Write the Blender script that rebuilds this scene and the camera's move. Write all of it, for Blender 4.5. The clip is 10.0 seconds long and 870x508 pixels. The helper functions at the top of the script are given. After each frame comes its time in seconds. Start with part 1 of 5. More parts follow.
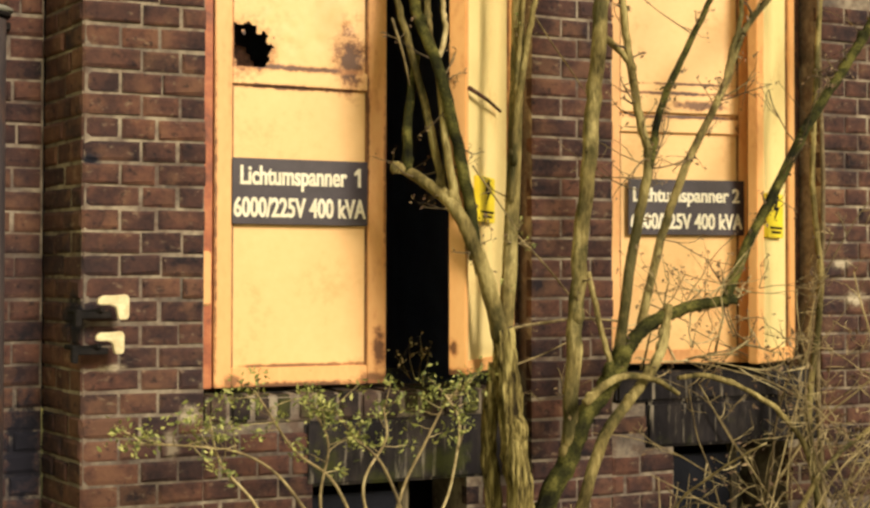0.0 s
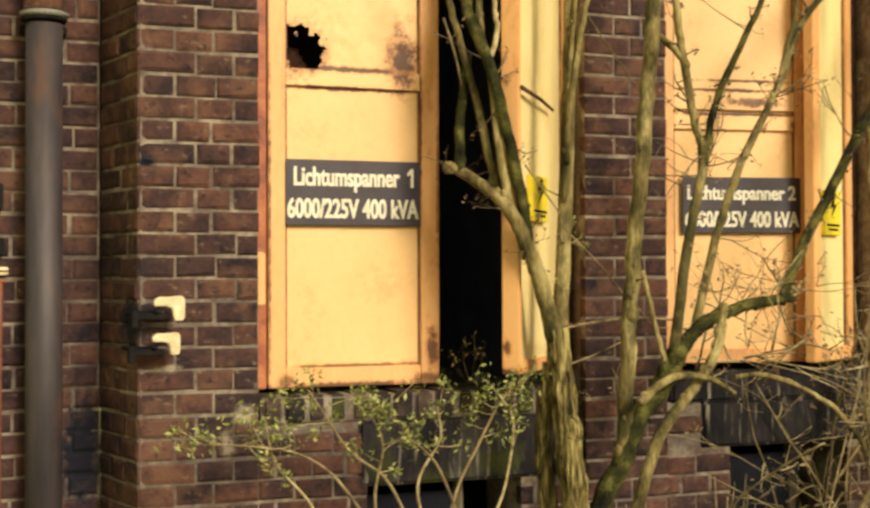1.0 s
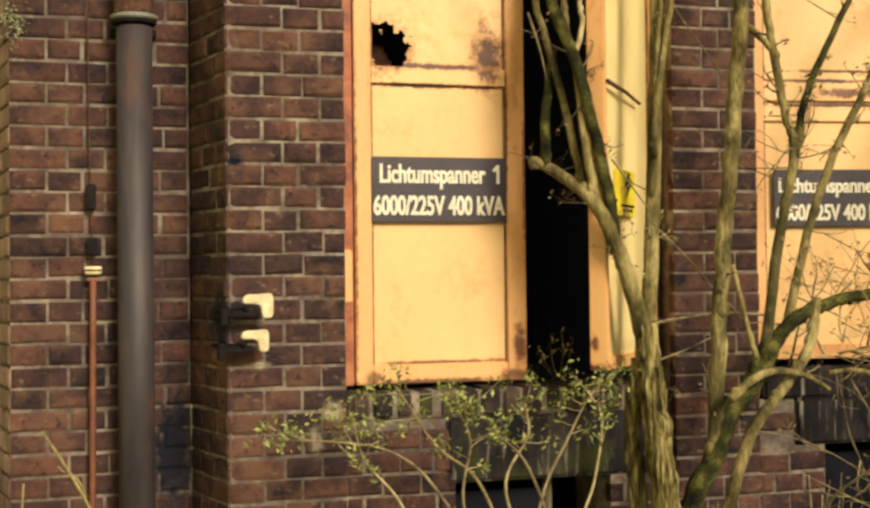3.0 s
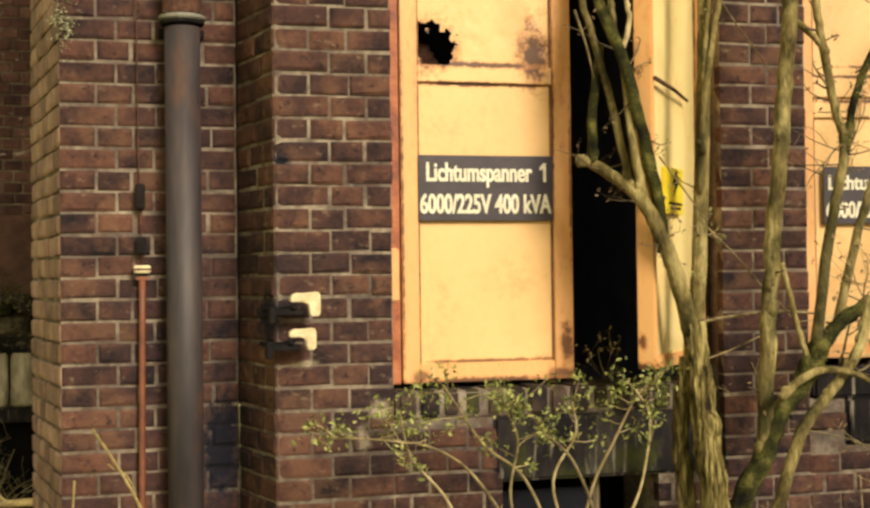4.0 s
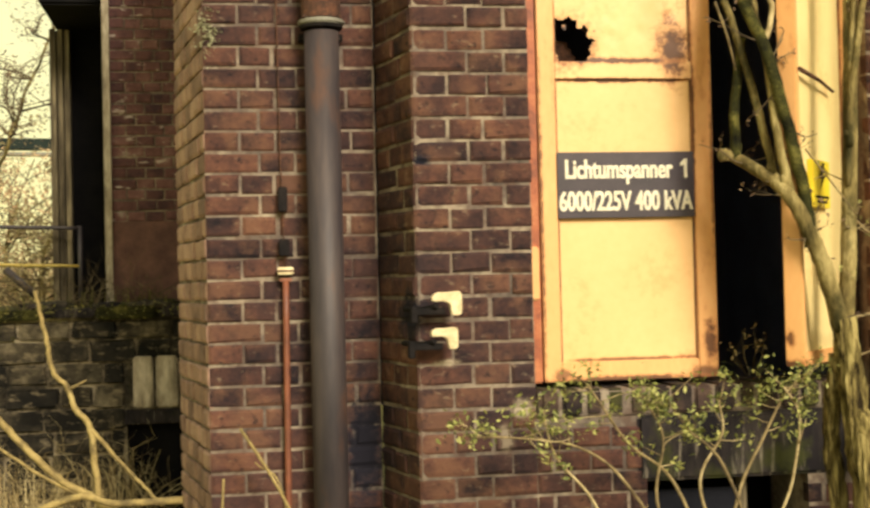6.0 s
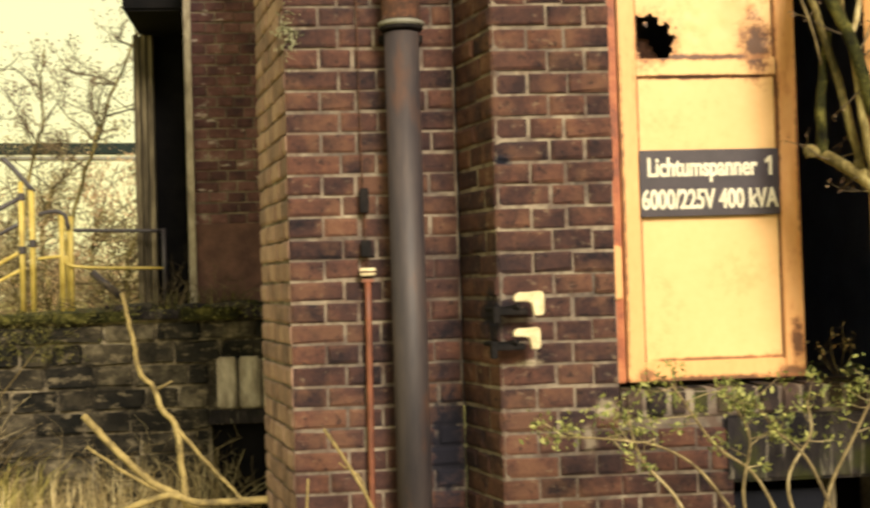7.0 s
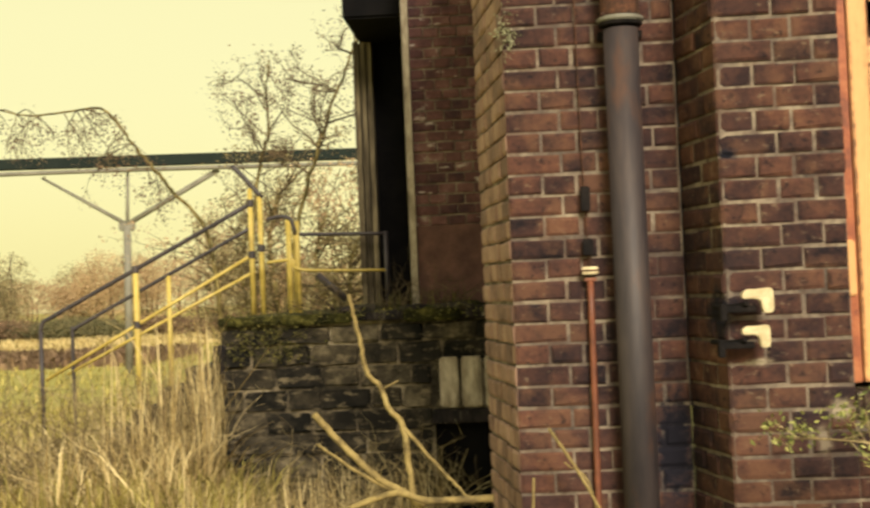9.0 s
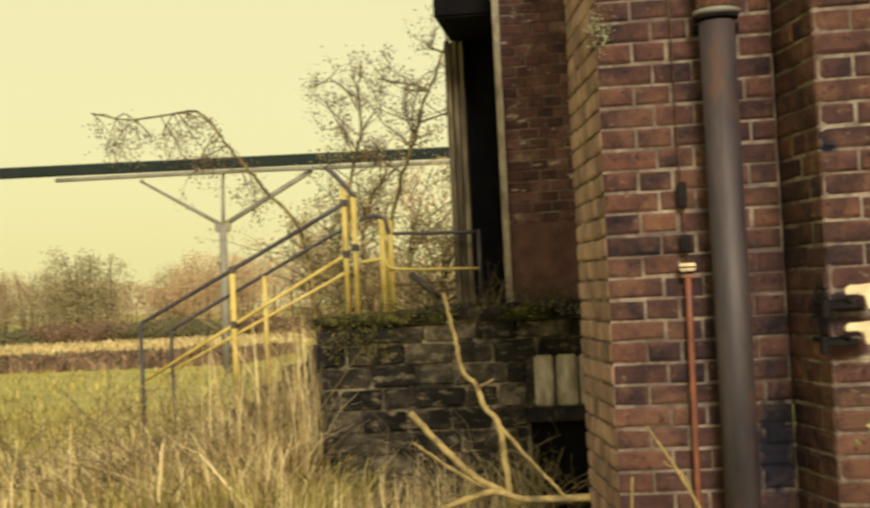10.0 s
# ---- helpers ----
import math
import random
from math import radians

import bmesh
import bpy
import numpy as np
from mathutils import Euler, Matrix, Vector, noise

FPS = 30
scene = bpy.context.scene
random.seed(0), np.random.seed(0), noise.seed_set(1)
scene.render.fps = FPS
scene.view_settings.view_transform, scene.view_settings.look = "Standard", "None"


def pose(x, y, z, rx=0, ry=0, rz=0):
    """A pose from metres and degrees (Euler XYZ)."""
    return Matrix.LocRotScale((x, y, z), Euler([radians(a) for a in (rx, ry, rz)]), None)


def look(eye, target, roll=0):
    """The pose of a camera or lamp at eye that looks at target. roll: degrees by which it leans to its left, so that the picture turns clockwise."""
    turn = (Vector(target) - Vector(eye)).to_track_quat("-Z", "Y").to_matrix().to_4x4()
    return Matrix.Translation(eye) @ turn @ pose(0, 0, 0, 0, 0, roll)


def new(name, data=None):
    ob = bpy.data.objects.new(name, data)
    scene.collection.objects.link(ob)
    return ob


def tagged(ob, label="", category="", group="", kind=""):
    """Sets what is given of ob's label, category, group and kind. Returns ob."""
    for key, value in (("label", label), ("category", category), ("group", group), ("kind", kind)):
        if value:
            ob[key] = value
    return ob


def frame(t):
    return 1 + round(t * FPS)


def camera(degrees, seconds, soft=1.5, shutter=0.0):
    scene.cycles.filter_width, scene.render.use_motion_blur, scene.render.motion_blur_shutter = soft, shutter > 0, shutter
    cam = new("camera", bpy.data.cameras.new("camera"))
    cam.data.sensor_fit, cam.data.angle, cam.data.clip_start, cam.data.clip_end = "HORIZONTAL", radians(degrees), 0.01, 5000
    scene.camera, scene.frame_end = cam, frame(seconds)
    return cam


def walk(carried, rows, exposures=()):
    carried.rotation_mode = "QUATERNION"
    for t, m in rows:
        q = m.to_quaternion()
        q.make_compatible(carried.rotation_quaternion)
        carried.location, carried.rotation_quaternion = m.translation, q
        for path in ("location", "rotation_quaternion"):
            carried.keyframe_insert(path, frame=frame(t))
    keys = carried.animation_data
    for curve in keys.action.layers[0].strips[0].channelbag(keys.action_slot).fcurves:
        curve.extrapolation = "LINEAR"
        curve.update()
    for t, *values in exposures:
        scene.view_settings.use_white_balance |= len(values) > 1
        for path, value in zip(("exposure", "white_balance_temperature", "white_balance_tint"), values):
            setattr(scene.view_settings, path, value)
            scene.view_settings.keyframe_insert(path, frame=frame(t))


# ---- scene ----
KELVIN, SKY, SUN = 6500, 0.1, 4.0
cam = camera(36.5, 10.0, 2.5, 0.8)
PATH = [
    (0, (-0.617, -4.469, 1.538), (0.16, -2.626, 1.574), 0.1),
    (0.5, (-0.62, -4.474, 1.544), (0.126, -2.619, 1.578), 0.1),
    (1, (-0.614, -4.47, 1.54), (0.087, -2.597, 1.575), -0.2),
    (1.5, (-0.599, -4.479, 1.537), (0.057, -2.59, 1.572), -0.2),
    (2, (-0.597, -4.477, 1.533), (0.026, -2.577, 1.568), -0.3),
    (2.5, (-0.599, -4.471, 1.529), (0.002, -2.563, 1.565), -0.5),
    (4, (-0.609, -4.462, 1.521), (-0.101, -2.528, 1.558), -0.7),
    (4.5, (-0.623, -4.461, 1.517), (-0.148, -2.519, 1.556), -0.8),
    (5, (-0.64, -4.451, 1.511), (-0.228, -2.494, 1.553), -1.0),
    (5.5, (-0.644, -4.451, 1.51), (-0.282, -2.484, 1.553), -1.2),
    (7, (-0.658, -4.445, 1.511), (-0.458, -2.455, 1.558), -1.7),
    (7.5, (-0.661, -4.444, 1.511), (-0.546, -2.447, 1.561), -1.9),
    (8, (-0.666, -4.438, 1.51), (-0.638, -2.439, 1.563), -2.1),
    (8.5, (-0.673, -4.443, 1.511), (-0.732, -2.445, 1.567), -2.3),
    (9, (-0.677, -4.44, 1.511), (-0.804, -2.445, 1.569), -2.4),
    (9.5, (-0.676, -4.429, 1.514), (-0.868, -2.439, 1.573), -2.6),
    (10, (-0.687, -4.431, 1.511), (-0.953, -2.45, 1.573), -2.8),
]
walk(cam, [(t, look(eye, target, roll)) for t, eye, target, roll in PATH], [(t, e, KELVIN, 10.0) for t, e in ((0.0, 0.08), (2.5, -0.02), (5.0, 0.15), (7.0, 0.33), (8.0, 0.24), (9.0, 0.09), (10.0, -0.05))])

# ---- world and sun ----
SUN_AZ, SUN_EL = 16.0, 30.0
world = bpy.data.worlds.new("sky")
scene.world = world
world.use_nodes = True
wn, wl = world.node_tree.nodes, world.node_tree.links
sky = wn.new("ShaderNodeTexSky")
sky.sky_type, sky.sun_disc = "NISHITA", False
sky.sun_elevation, sky.sun_rotation = radians(SUN_EL), radians(180 - SUN_AZ)
sky.dust_density, sky.air_density = 4.0, 1.2
haze = wn.new("ShaderNodeMix")
haze.data_type = "RGBA"
coord, split, rise = [wn.new("ShaderNode" + k) for k in ("TexCoord", "SeparateXYZ", "MapRange")]
wl.new(coord.outputs["Generated"], split.inputs[0])
wl.new(split.outputs[2], rise.inputs[0])
rise.inputs[1].default_value, rise.inputs[2].default_value, rise.inputs[3].default_value, rise.inputs[4].default_value = 0.28, 0.7, 0.72, 0.2
wl.new(rise.outputs[0], haze.inputs[0])
haze.inputs[7].default_value = (11.7, 10.6, 4.7, 1)
wl.new(sky.outputs[0], haze.inputs[6])
wl.new(haze.outputs[2], wn["Background"].inputs[0])
wn["Background"].inputs[1].default_value = SKY
sun_data = bpy.data.lights.new("sun", "SUN")
sun_data.energy, sun_data.angle, sun_data.color = SUN, radians(19), (1.0, 0.885, 0.71)
sun = new("sun", sun_data)
sd = Vector((math.sin(radians(SUN_AZ)) * math.cos(radians(SUN_EL)), -math.cos(radians(SUN_AZ)) * math.cos(radians(SUN_EL)), math.sin(radians(SUN_EL))))
sun.matrix_world = look(sd * 30, (0, 0, 0))


# ---- materials ----
def mat(name, stops, rough=0.8, scale=8.0, fine=60.0, bump=0.3, metal=0.0, per_object=0.0, per_island=0.0, stretch=(1, 1, 1), dist=0.004):
    """Procedural surface: colour from coarse and fine noise, with an optional shift per piece."""
    m = bpy.data.materials.new(name)
    m.use_nodes = True
    n, l = m.node_tree.nodes, m.node_tree.links
    b = n["Principled BSDF"]
    tc = n.new("ShaderNodeNewGeometry")
    mp = n.new("ShaderNodeMapping")
    mp.inputs["Scale"].default_value = stretch
    l.new(tc.outputs["Position"], mp.inputs[0])
    n1 = n.new("ShaderNodeTexNoise")
    n1.inputs["Scale"].default_value, n1.inputs["Detail"].default_value = scale, 5
    n2 = n.new("ShaderNodeTexNoise")
    n2.inputs["Scale"].default_value, n2.inputs["Detail"].default_value = fine, 4
    l.new(mp.outputs[0], n1.inputs[0])
    l.new(mp.outputs[0], n2.inputs[0])
    add = n.new("ShaderNodeMath")
    add.operation = "MULTIPLY_ADD"
    add.inputs[1].default_value = 0.35
    l.new(n2.outputs[0], add.inputs[0])
    sh = n.new("ShaderNodeMath")
    sh.operation = "MULTIPLY_ADD"
    sh.inputs[1].default_value = 0.9
    sh.inputs[2].default_value = -0.13
    l.new(n1.outputs[0], sh.inputs[0])
    l.new(sh.outputs[0], add.inputs[2])
    fac = add.outputs[0]
    if per_object or per_island:
        src = n.new("ShaderNodeObjectInfo").outputs["Random"] if per_object else tc.outputs["Random Per Island"]
        k = n.new("ShaderNodeMath")
        k.operation = "MULTIPLY_ADD"
        k.inputs[1].default_value = per_object or per_island
        l.new(src, k.inputs[0])
        l.new(fac, k.inputs[2])
        k2 = n.new("ShaderNodeMath")
        k2.operation = "SUBTRACT"
        k2.inputs[1].default_value = 0.5 * (per_object or per_island)
        l.new(k.outputs[0], k2.inputs[0])
        fac = k2.outputs[0]
    r = n.new("ShaderNodeValToRGB")
    el = r.color_ramp.elements
    while len(el) < len(stops):
        el.new(0.5)
    for e, (p, c) in zip(el, stops):
        e.position, e.color = p, (*c, 1)
    l.new(fac, r.inputs[0])
    l.new(r.outputs[0], b.inputs["Base Color"])
    b.inputs["Roughness"].default_value, b.inputs["Metallic"].default_value = rough, metal
    if bump:
        bp = n.new("ShaderNodeBump")
        bp.inputs["Strength"].default_value, bp.inputs["Distance"].default_value = bump, dist
        l.new(add.outputs[0], bp.inputs["Height"])
        l.new(bp.outputs[0], b.inputs["Normal"])
    return m


def spotted(m, spots, colour, halo=(0.46, 0.19, 0.055)):
    """Adds spots of their own shape, rust and other tones: (place, radius) in metres."""
    n, l = m.node_tree.nodes, m.node_tree.links
    b = n["Principled BSDF"]
    geo = n.new("ShaderNodeNewGeometry")
    nz = n.new("ShaderNodeTexNoise")
    nz.inputs["Scale"].default_value, nz.inputs["Detail"].default_value, nz.inputs["Roughness"].default_value = 30, 9, 0.68
    l.new(geo.outputs["Position"], nz.inputs[0])
    for place, radius, grow in spots:
        d = n.new("ShaderNodeVectorMath")
        d.operation = "SUBTRACT"
        d.inputs[1].default_value = place
        l.new(geo.outputs["Position"], d.inputs[0])
        sc = n.new("ShaderNodeVectorMath")
        sc.operation = "MULTIPLY"
        sc.inputs[1].default_value = (1 / radius[0], 0.5 / radius[0], 1 / radius[1])
        l.new(d.outputs[0], sc.inputs[0])
        ln = n.new("ShaderNodeVectorMath")
        ln.operation = "LENGTH"
        l.new(sc.outputs[0], ln.inputs[0])
        a = n.new("ShaderNodeMath")
        a.operation = "MULTIPLY_ADD"
        a.inputs[1].default_value = -1.9
        l.new(nz.outputs[0], a.inputs[0])
        a2 = n.new("ShaderNodeMath")
        a2.operation = "ADD"
        a2.inputs[1].default_value = 0.95
        l.new(ln.outputs["Value"], a2.inputs[0])
        l.new(a2.outputs[0], a.inputs[2])
        mr = n.new("ShaderNodeMapRange")
        mr.inputs[1].default_value, mr.inputs[2].default_value = 1.05, 0.55
        mr.inputs[4].default_value = grow
        l.new(a.outputs[0], mr.inputs[0])
        core = n.new("ShaderNodeMapRange")
        core.inputs[1].default_value, core.inputs[2].default_value, core.inputs[4].default_value = 0.72, 0.42, grow
        l.new(a.outputs[0], core.inputs[0])
        for mask, tone in ((mr, halo), (core, colour)):
            old = b.inputs["Base Color"].links[0].from_socket
            mx = n.new("ShaderNodeMix")
            mx.data_type = "RGBA"
            mx.inputs[7].default_value = (*tone, 1)
            l.new(mask.outputs[0], mx.inputs[0])
            l.new(old, mx.inputs[6])
            l.new(mx.outputs[2], b.inputs["Base Color"])
    return m


def weathered(m, colour, scale, lo, hi, amount, stretch=(1, 1, 1), shift=0.0):
    """Blends a second colour over a surface in noise-shaped patches."""
    n, l = m.node_tree.nodes, m.node_tree.links
    b = n["Principled BSDF"]
    geo, mp, nz, mr, mx = [n.new("ShaderNode" + k) for k in ("NewGeometry", "Mapping", "TexNoise", "MapRange", "Mix")]
    mp.inputs["Scale"].default_value = stretch
    mp.inputs["Location"].default_value = (shift, shift * 0.7, shift * 1.3)
    nz.inputs["Scale"].default_value, nz.inputs["Detail"].default_value, nz.inputs["Roughness"].default_value = scale, 7, 0.62
    l.new(geo.outputs["Position"], mp.inputs[0])
    l.new(mp.outputs[0], nz.inputs[0])
    mr.inputs[1].default_value, mr.inputs[2].default_value, mr.inputs[4].default_value = lo, hi, amount
    l.new(nz.outputs[0], mr.inputs[0])
    mx.data_type = "RGBA"
    mx.inputs[7].default_value = (*colour, 1)
    l.new(mr.outputs[0], mx.inputs[0])
    l.new(b.inputs["Base Color"].links[0].from_socket, mx.inputs[6])
    l.new(mx.outputs[2], b.inputs["Base Color"])
    return m


BRICK = mat("brick", [(0.2, (0.014, 0.011, 0.014)), (0.38, (0.042, 0.023, 0.022)), (0.56, (0.080, 0.038, 0.030)), (0.74, (0.130, 0.060, 0.040)), (0.92, (0.24, 0.15, 0.10))], 0.9, 9, 55, 1.0, per_object=0.30)
weathered(BRICK, (0.026, 0.020, 0.024), 2.2, 0.46, 0.66, 0.6)
weathered(BRICK, (0.16, 0.082, 0.050), 6, 0.50, 0.62, 0.5, (1, 1, 1), 11.0)
weathered(BRICK, (0.30, 0.225, 0.15), 26, 0.60, 0.74, 0.45, (1, 1, 1.6), 3.0)
weathered(BRICK, (0.013, 0.011, 0.014), 34, 0.57, 0.68, 0.75, (1, 1, 1), 7.0)
BRICK_FAR = mat("far brick", [(0.2, (0.045, 0.024, 0.024)), (0.5, (0.10, 0.048, 0.042)), (0.8, (0.18, 0.09, 0.07))], 0.9, 9, 90, 0.5, per_island=0.6)
BRICK_WING = weathered(mat("dark wing brick", [(0.2, (0.055, 0.03, 0.036)), (0.5, (0.135, 0.064, 0.062)), (0.74, (0.22, 0.115, 0.105)), (0.9, (0.4, 0.34, 0.3))], 0.8, 9, 60, 0.8, per_object=0.4), (0.62, 0.54, 0.48), 7, 0.60, 0.68, 0.8, (1, 1, 2.5), 2.0)
# Lighter than BRICK: brightness missing on this shaded face is put into colour.
BRICK_SIDE = mat("lightened side brick", [(0.2, (0.13, 0.075, 0.06)), (0.5, (0.27, 0.16, 0.12)), (0.8, (0.42, 0.27, 0.2))], 0.9, 9, 60, 0.8, per_object=0.4)
MORTAR = mat("mortar", [(0.24, (0.05, 0.041, 0.038)), (0.42, (0.14, 0.112, 0.092)), (0.6, (0.27, 0.22, 0.165)), (0.82, (0.46, 0.39, 0.28))], 0.95, 5, 45, 1.0)
weathered(MORTAR, (0.036, 0.028, 0.03), 2.6, 0.48, 0.66, 0.6)
weathered(MORTAR, (0.09, 0.052, 0.04), 18, 0.48, 0.62, 0.6, (1, 1, 1), 8.0)
weathered(MORTAR, (0.40, 0.34, 0.25), 7, 0.56, 0.68, 0.6, (1, 1, 1), 5.0)
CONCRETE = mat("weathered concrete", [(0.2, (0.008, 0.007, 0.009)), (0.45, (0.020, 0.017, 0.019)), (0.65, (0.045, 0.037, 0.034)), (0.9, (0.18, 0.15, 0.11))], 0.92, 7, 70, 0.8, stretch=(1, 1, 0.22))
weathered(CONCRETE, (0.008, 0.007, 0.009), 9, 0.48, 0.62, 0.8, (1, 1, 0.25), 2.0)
weathered(CONCRETE, (0.30, 0.26, 0.20), 34, 0.58, 0.68, 0.7, (1, 1, 0.10), 4.0)
weathered(CONCRETE, (0.05, 0.055, 0.014), 5, 0.56, 0.68, 0.7, (1, 1, 1), 9.0)
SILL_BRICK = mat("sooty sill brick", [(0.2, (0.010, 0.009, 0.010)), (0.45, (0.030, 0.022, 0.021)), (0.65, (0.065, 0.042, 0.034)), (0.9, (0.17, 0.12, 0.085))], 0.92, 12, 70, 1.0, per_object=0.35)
weathered(SILL_BRICK, (0.06, 0.065, 0.016), 7, 0.50, 0.64, 0.75, (1, 1, 1), 1.0)
weathered(SILL_BRICK, (0.30, 0.25, 0.18), 20, 0.62, 0.72, 0.6, (1, 1, 0.5), 6.0)
STONE = mat("dark stone block", [(0.25, (0.009, 0.009, 0.008)), (0.48, (0.030, 0.026, 0.020)), (0.64, (0.075, 0.062, 0.042)), (0.84, (0.24, 0.2, 0.13))], 0.95, 6, 28, 1.0, per_object=0.36, dist=0.012)
weathered(STONE, (0.007, 0.007, 0.007), 2.0, 0.47, 0.62, 0.7)
weathered(STONE, (0.24, 0.195, 0.125), 9, 0.54, 0.66, 0.65, (1, 1, 2), 5.0)
STONE_JOINT = mat("crumbling lime joint", [(0.25, (0.008, 0.008, 0.007)), (0.44, (0.05, 0.042, 0.03)), (0.58, (0.22, 0.18, 0.12)), (0.8, (0.5, 0.43, 0.3))], 0.95, 3.5, 30, 1.0)
PAINT = mat("yellow door paint", [(0.2, (0.60, 0.32, 0.11)), (0.42, (0.76, 0.465, 0.19)), (0.7, (0.80, 0.515, 0.225)), (0.95, (0.67, 0.38, 0.14))], 0.5, 3.0, 40, 0.08)
spotted(PAINT, [((0.575, 0.1, 2.355), (0.125, 0.11), 1.0), ((0.975, 0.1, 2.34), (0.075, 0.16), 0.9), ((1.09, 0.1, 1.27), (0.04, 0.09), 0.7), ((0.8, 0.1, 1.152), (0.45, 0.022), 0.7),
                ((0.75, 0.1, 2.292), (0.36, 0.016), 0.9), ((0.75, 0.1, 2.222), (0.4, 0.011), 0.8), ((0.8, 0.1, 1.222), (0.36, 0.010), 0.7), ((1.0, 0.1, 1.19), (0.12, 0.05), 0.4), ((1.04, 0.1, 1.7), (0.012, 0.7), 0.25), ((0.53, 0.1, 1.8), (0.012, 0.6), 0.4), ((0.46, 0.1, 1.5), (0.012, 1.2), 0.4),
                ((1.25, -0.28, 1.28), (0.05, 0.07), 0.7), ((2.4, 0.05, 2.19), (0.35, 0.012), 1.0), ((2.35, 0.05, 2.285), (0.35, 0.012), 1.0), ((2.45, 0.05, 2.235), (0.16, 0.025), 0.8), ((2.42, 0.05, 2.325), (0.25, 0.008), 0.9), ((2.64, 0.0, 1.9), (0.012, 0.6), 0.7), ((2.63, 0.02, 2.15), (0.03, 0.05), 0.8)], (0.065, 0.022, 0.008))
# Lighter copy of PAINT: brightness of the open leaves is put into colour.
PAINT_LIT = mat("lit yellow door paint", [(0.2, (0.66, 0.44, 0.17)), (0.42, (0.80, 0.63, 0.28)), (0.7, (0.83, 0.68, 0.32)), (0.95, (0.72, 0.5, 0.2))], 0.45, 3.0, 40, 0.08)
FRAME_PAINT = mat("orange frame paint", [(0.2, (0.45, 0.17, 0.055)), (0.42, (0.70, 0.36, 0.13)), (0.8, (0.80, 0.47, 0.19))], 0.55, 5.0, 60, 0.15, stretch=(1, 1, 0.4))
spotted(FRAME_PAINT, [((1.085, 0.1, 1.28), (0.035, 0.09), 0.8), ((1.07, 0.1, 1.165), (0.09, 0.035), 0.7), ((0.75, 0.1, 1.152), (0.4, 0.018), 0.8), ((0.53, 0.1, 1.17), (0.05, 0.03), 0.6), ((1.105, 0.1, 1.9), (0.008, 0.5), 0.6), ((0.472, 0.1, 1.7), (0.007, 0.9), 0.7), ((1.04, 0.1, 2.1), (0.008, 0.35), 0.8), ((1.2, -0.33, 1.30), (0.018, 0.035), 0.8), ((1.2, -0.33, 1.215), (0.08, 0.02), 0.9), ((2.67, 0.0, 2.2), (0.02, 0.3), 0.4)], (0.065, 0.022, 0.008), (0.42, 0.16, 0.05))
JAMB_PAINT = mat("rusty red jamb", [(0.25, (0.12, 0.03, 0.015)), (0.5, (0.36, 0.10, 0.035)), (0.8, (0.55, 0.22, 0.08))], 0.6, 12, 70, 0.3)
RUST = mat("rust", [(0.3, (0.03, 0.014, 0.009)), (0.6, (0.10, 0.04, 0.02)), (0.85, (0.22, 0.09, 0.04))], 0.9, 30, 120, 0.5)
BEAD = mat("rust-edged bead", [(0.3, (0.08, 0.03, 0.012)), (0.6, (0.28, 0.12, 0.04)), (0.85, (0.6, 0.34, 0.12))], 0.7, 16, 90, 0.3)
SIGN = mat("enamel sign blue-black", [(0.3, (0.026, 0.019, 0.030)), (0.8, (0.05, 0.036, 0.05))], 0.35, 12, 90, 0.05)
WHITE = mat("off-white paint", [(0.3, (0.62, 0.56, 0.4)), (0.7, (0.8, 0.75, 0.6))], 0.5, 25, 120, 0.1)
PORCELAIN = mat("white porcelain", [(0.3, (0.52, 0.42, 0.24)), (0.7, (0.76, 0.66, 0.42))], 0.35, 30, 120, 0.05)
WARNING = mat("yellow warning plate", [(0.3, (0.66, 0.5, 0.02)), (0.7, (0.8, 0.66, 0.04))], 0.45, 20, 120, 0.05)
PIPE = weathered(mat("grey-brown downpipe", [(0.25, (0.016, 0.013, 0.018)), (0.5, (0.042, 0.032, 0.033)), (0.75, (0.078, 0.057, 0.050)), (0.9, (0.15, 0.085, 0.05))], 0.6, 9, 60, 0.4, stretch=(1, 1, 0.2)), (0.13, 0.055, 0.025), 7, 0.56, 0.70, 0.6, (1, 1, 0.4), 2.0)
CONDUIT = mat("red-brown conduit", [(0.3, (0.11, 0.035, 0.018)), (0.7, (0.24, 0.078, 0.036))], 0.55, 18, 90, 0.2)
IRON = mat("black iron", [(0.3, (0.005, 0.005, 0.006)), (0.7, (0.02, 0.016, 0.015))], 0.9, 20, 90, 0.3)
# Near-black stand-in for the shade inside openings and under the canopy.
SHADE_BLACK = mat("matt black shade", [(0.3, (0.003, 0.003, 0.004)), (0.8, (0.009, 0.008, 0.008))], 1.0, 9, 60, 0.3)
# The bluish cast of the doorway's shade is put into the plaster colour.
DARK = mat("shade-blue plaster", [(0.3, (0.07, 0.08, 0.15)), (0.8, (0.14, 0.15, 0.25))], 0.95, 4, 40, 0.3)
# The dark of the vent openings is put into this panel colour.
VENT = mat("slate-blue vent shade", [(0.3, (0.004, 0.0045, 0.008)), (0.8, (0.013, 0.014, 0.021))], 0.8, 6, 60, 0.2)
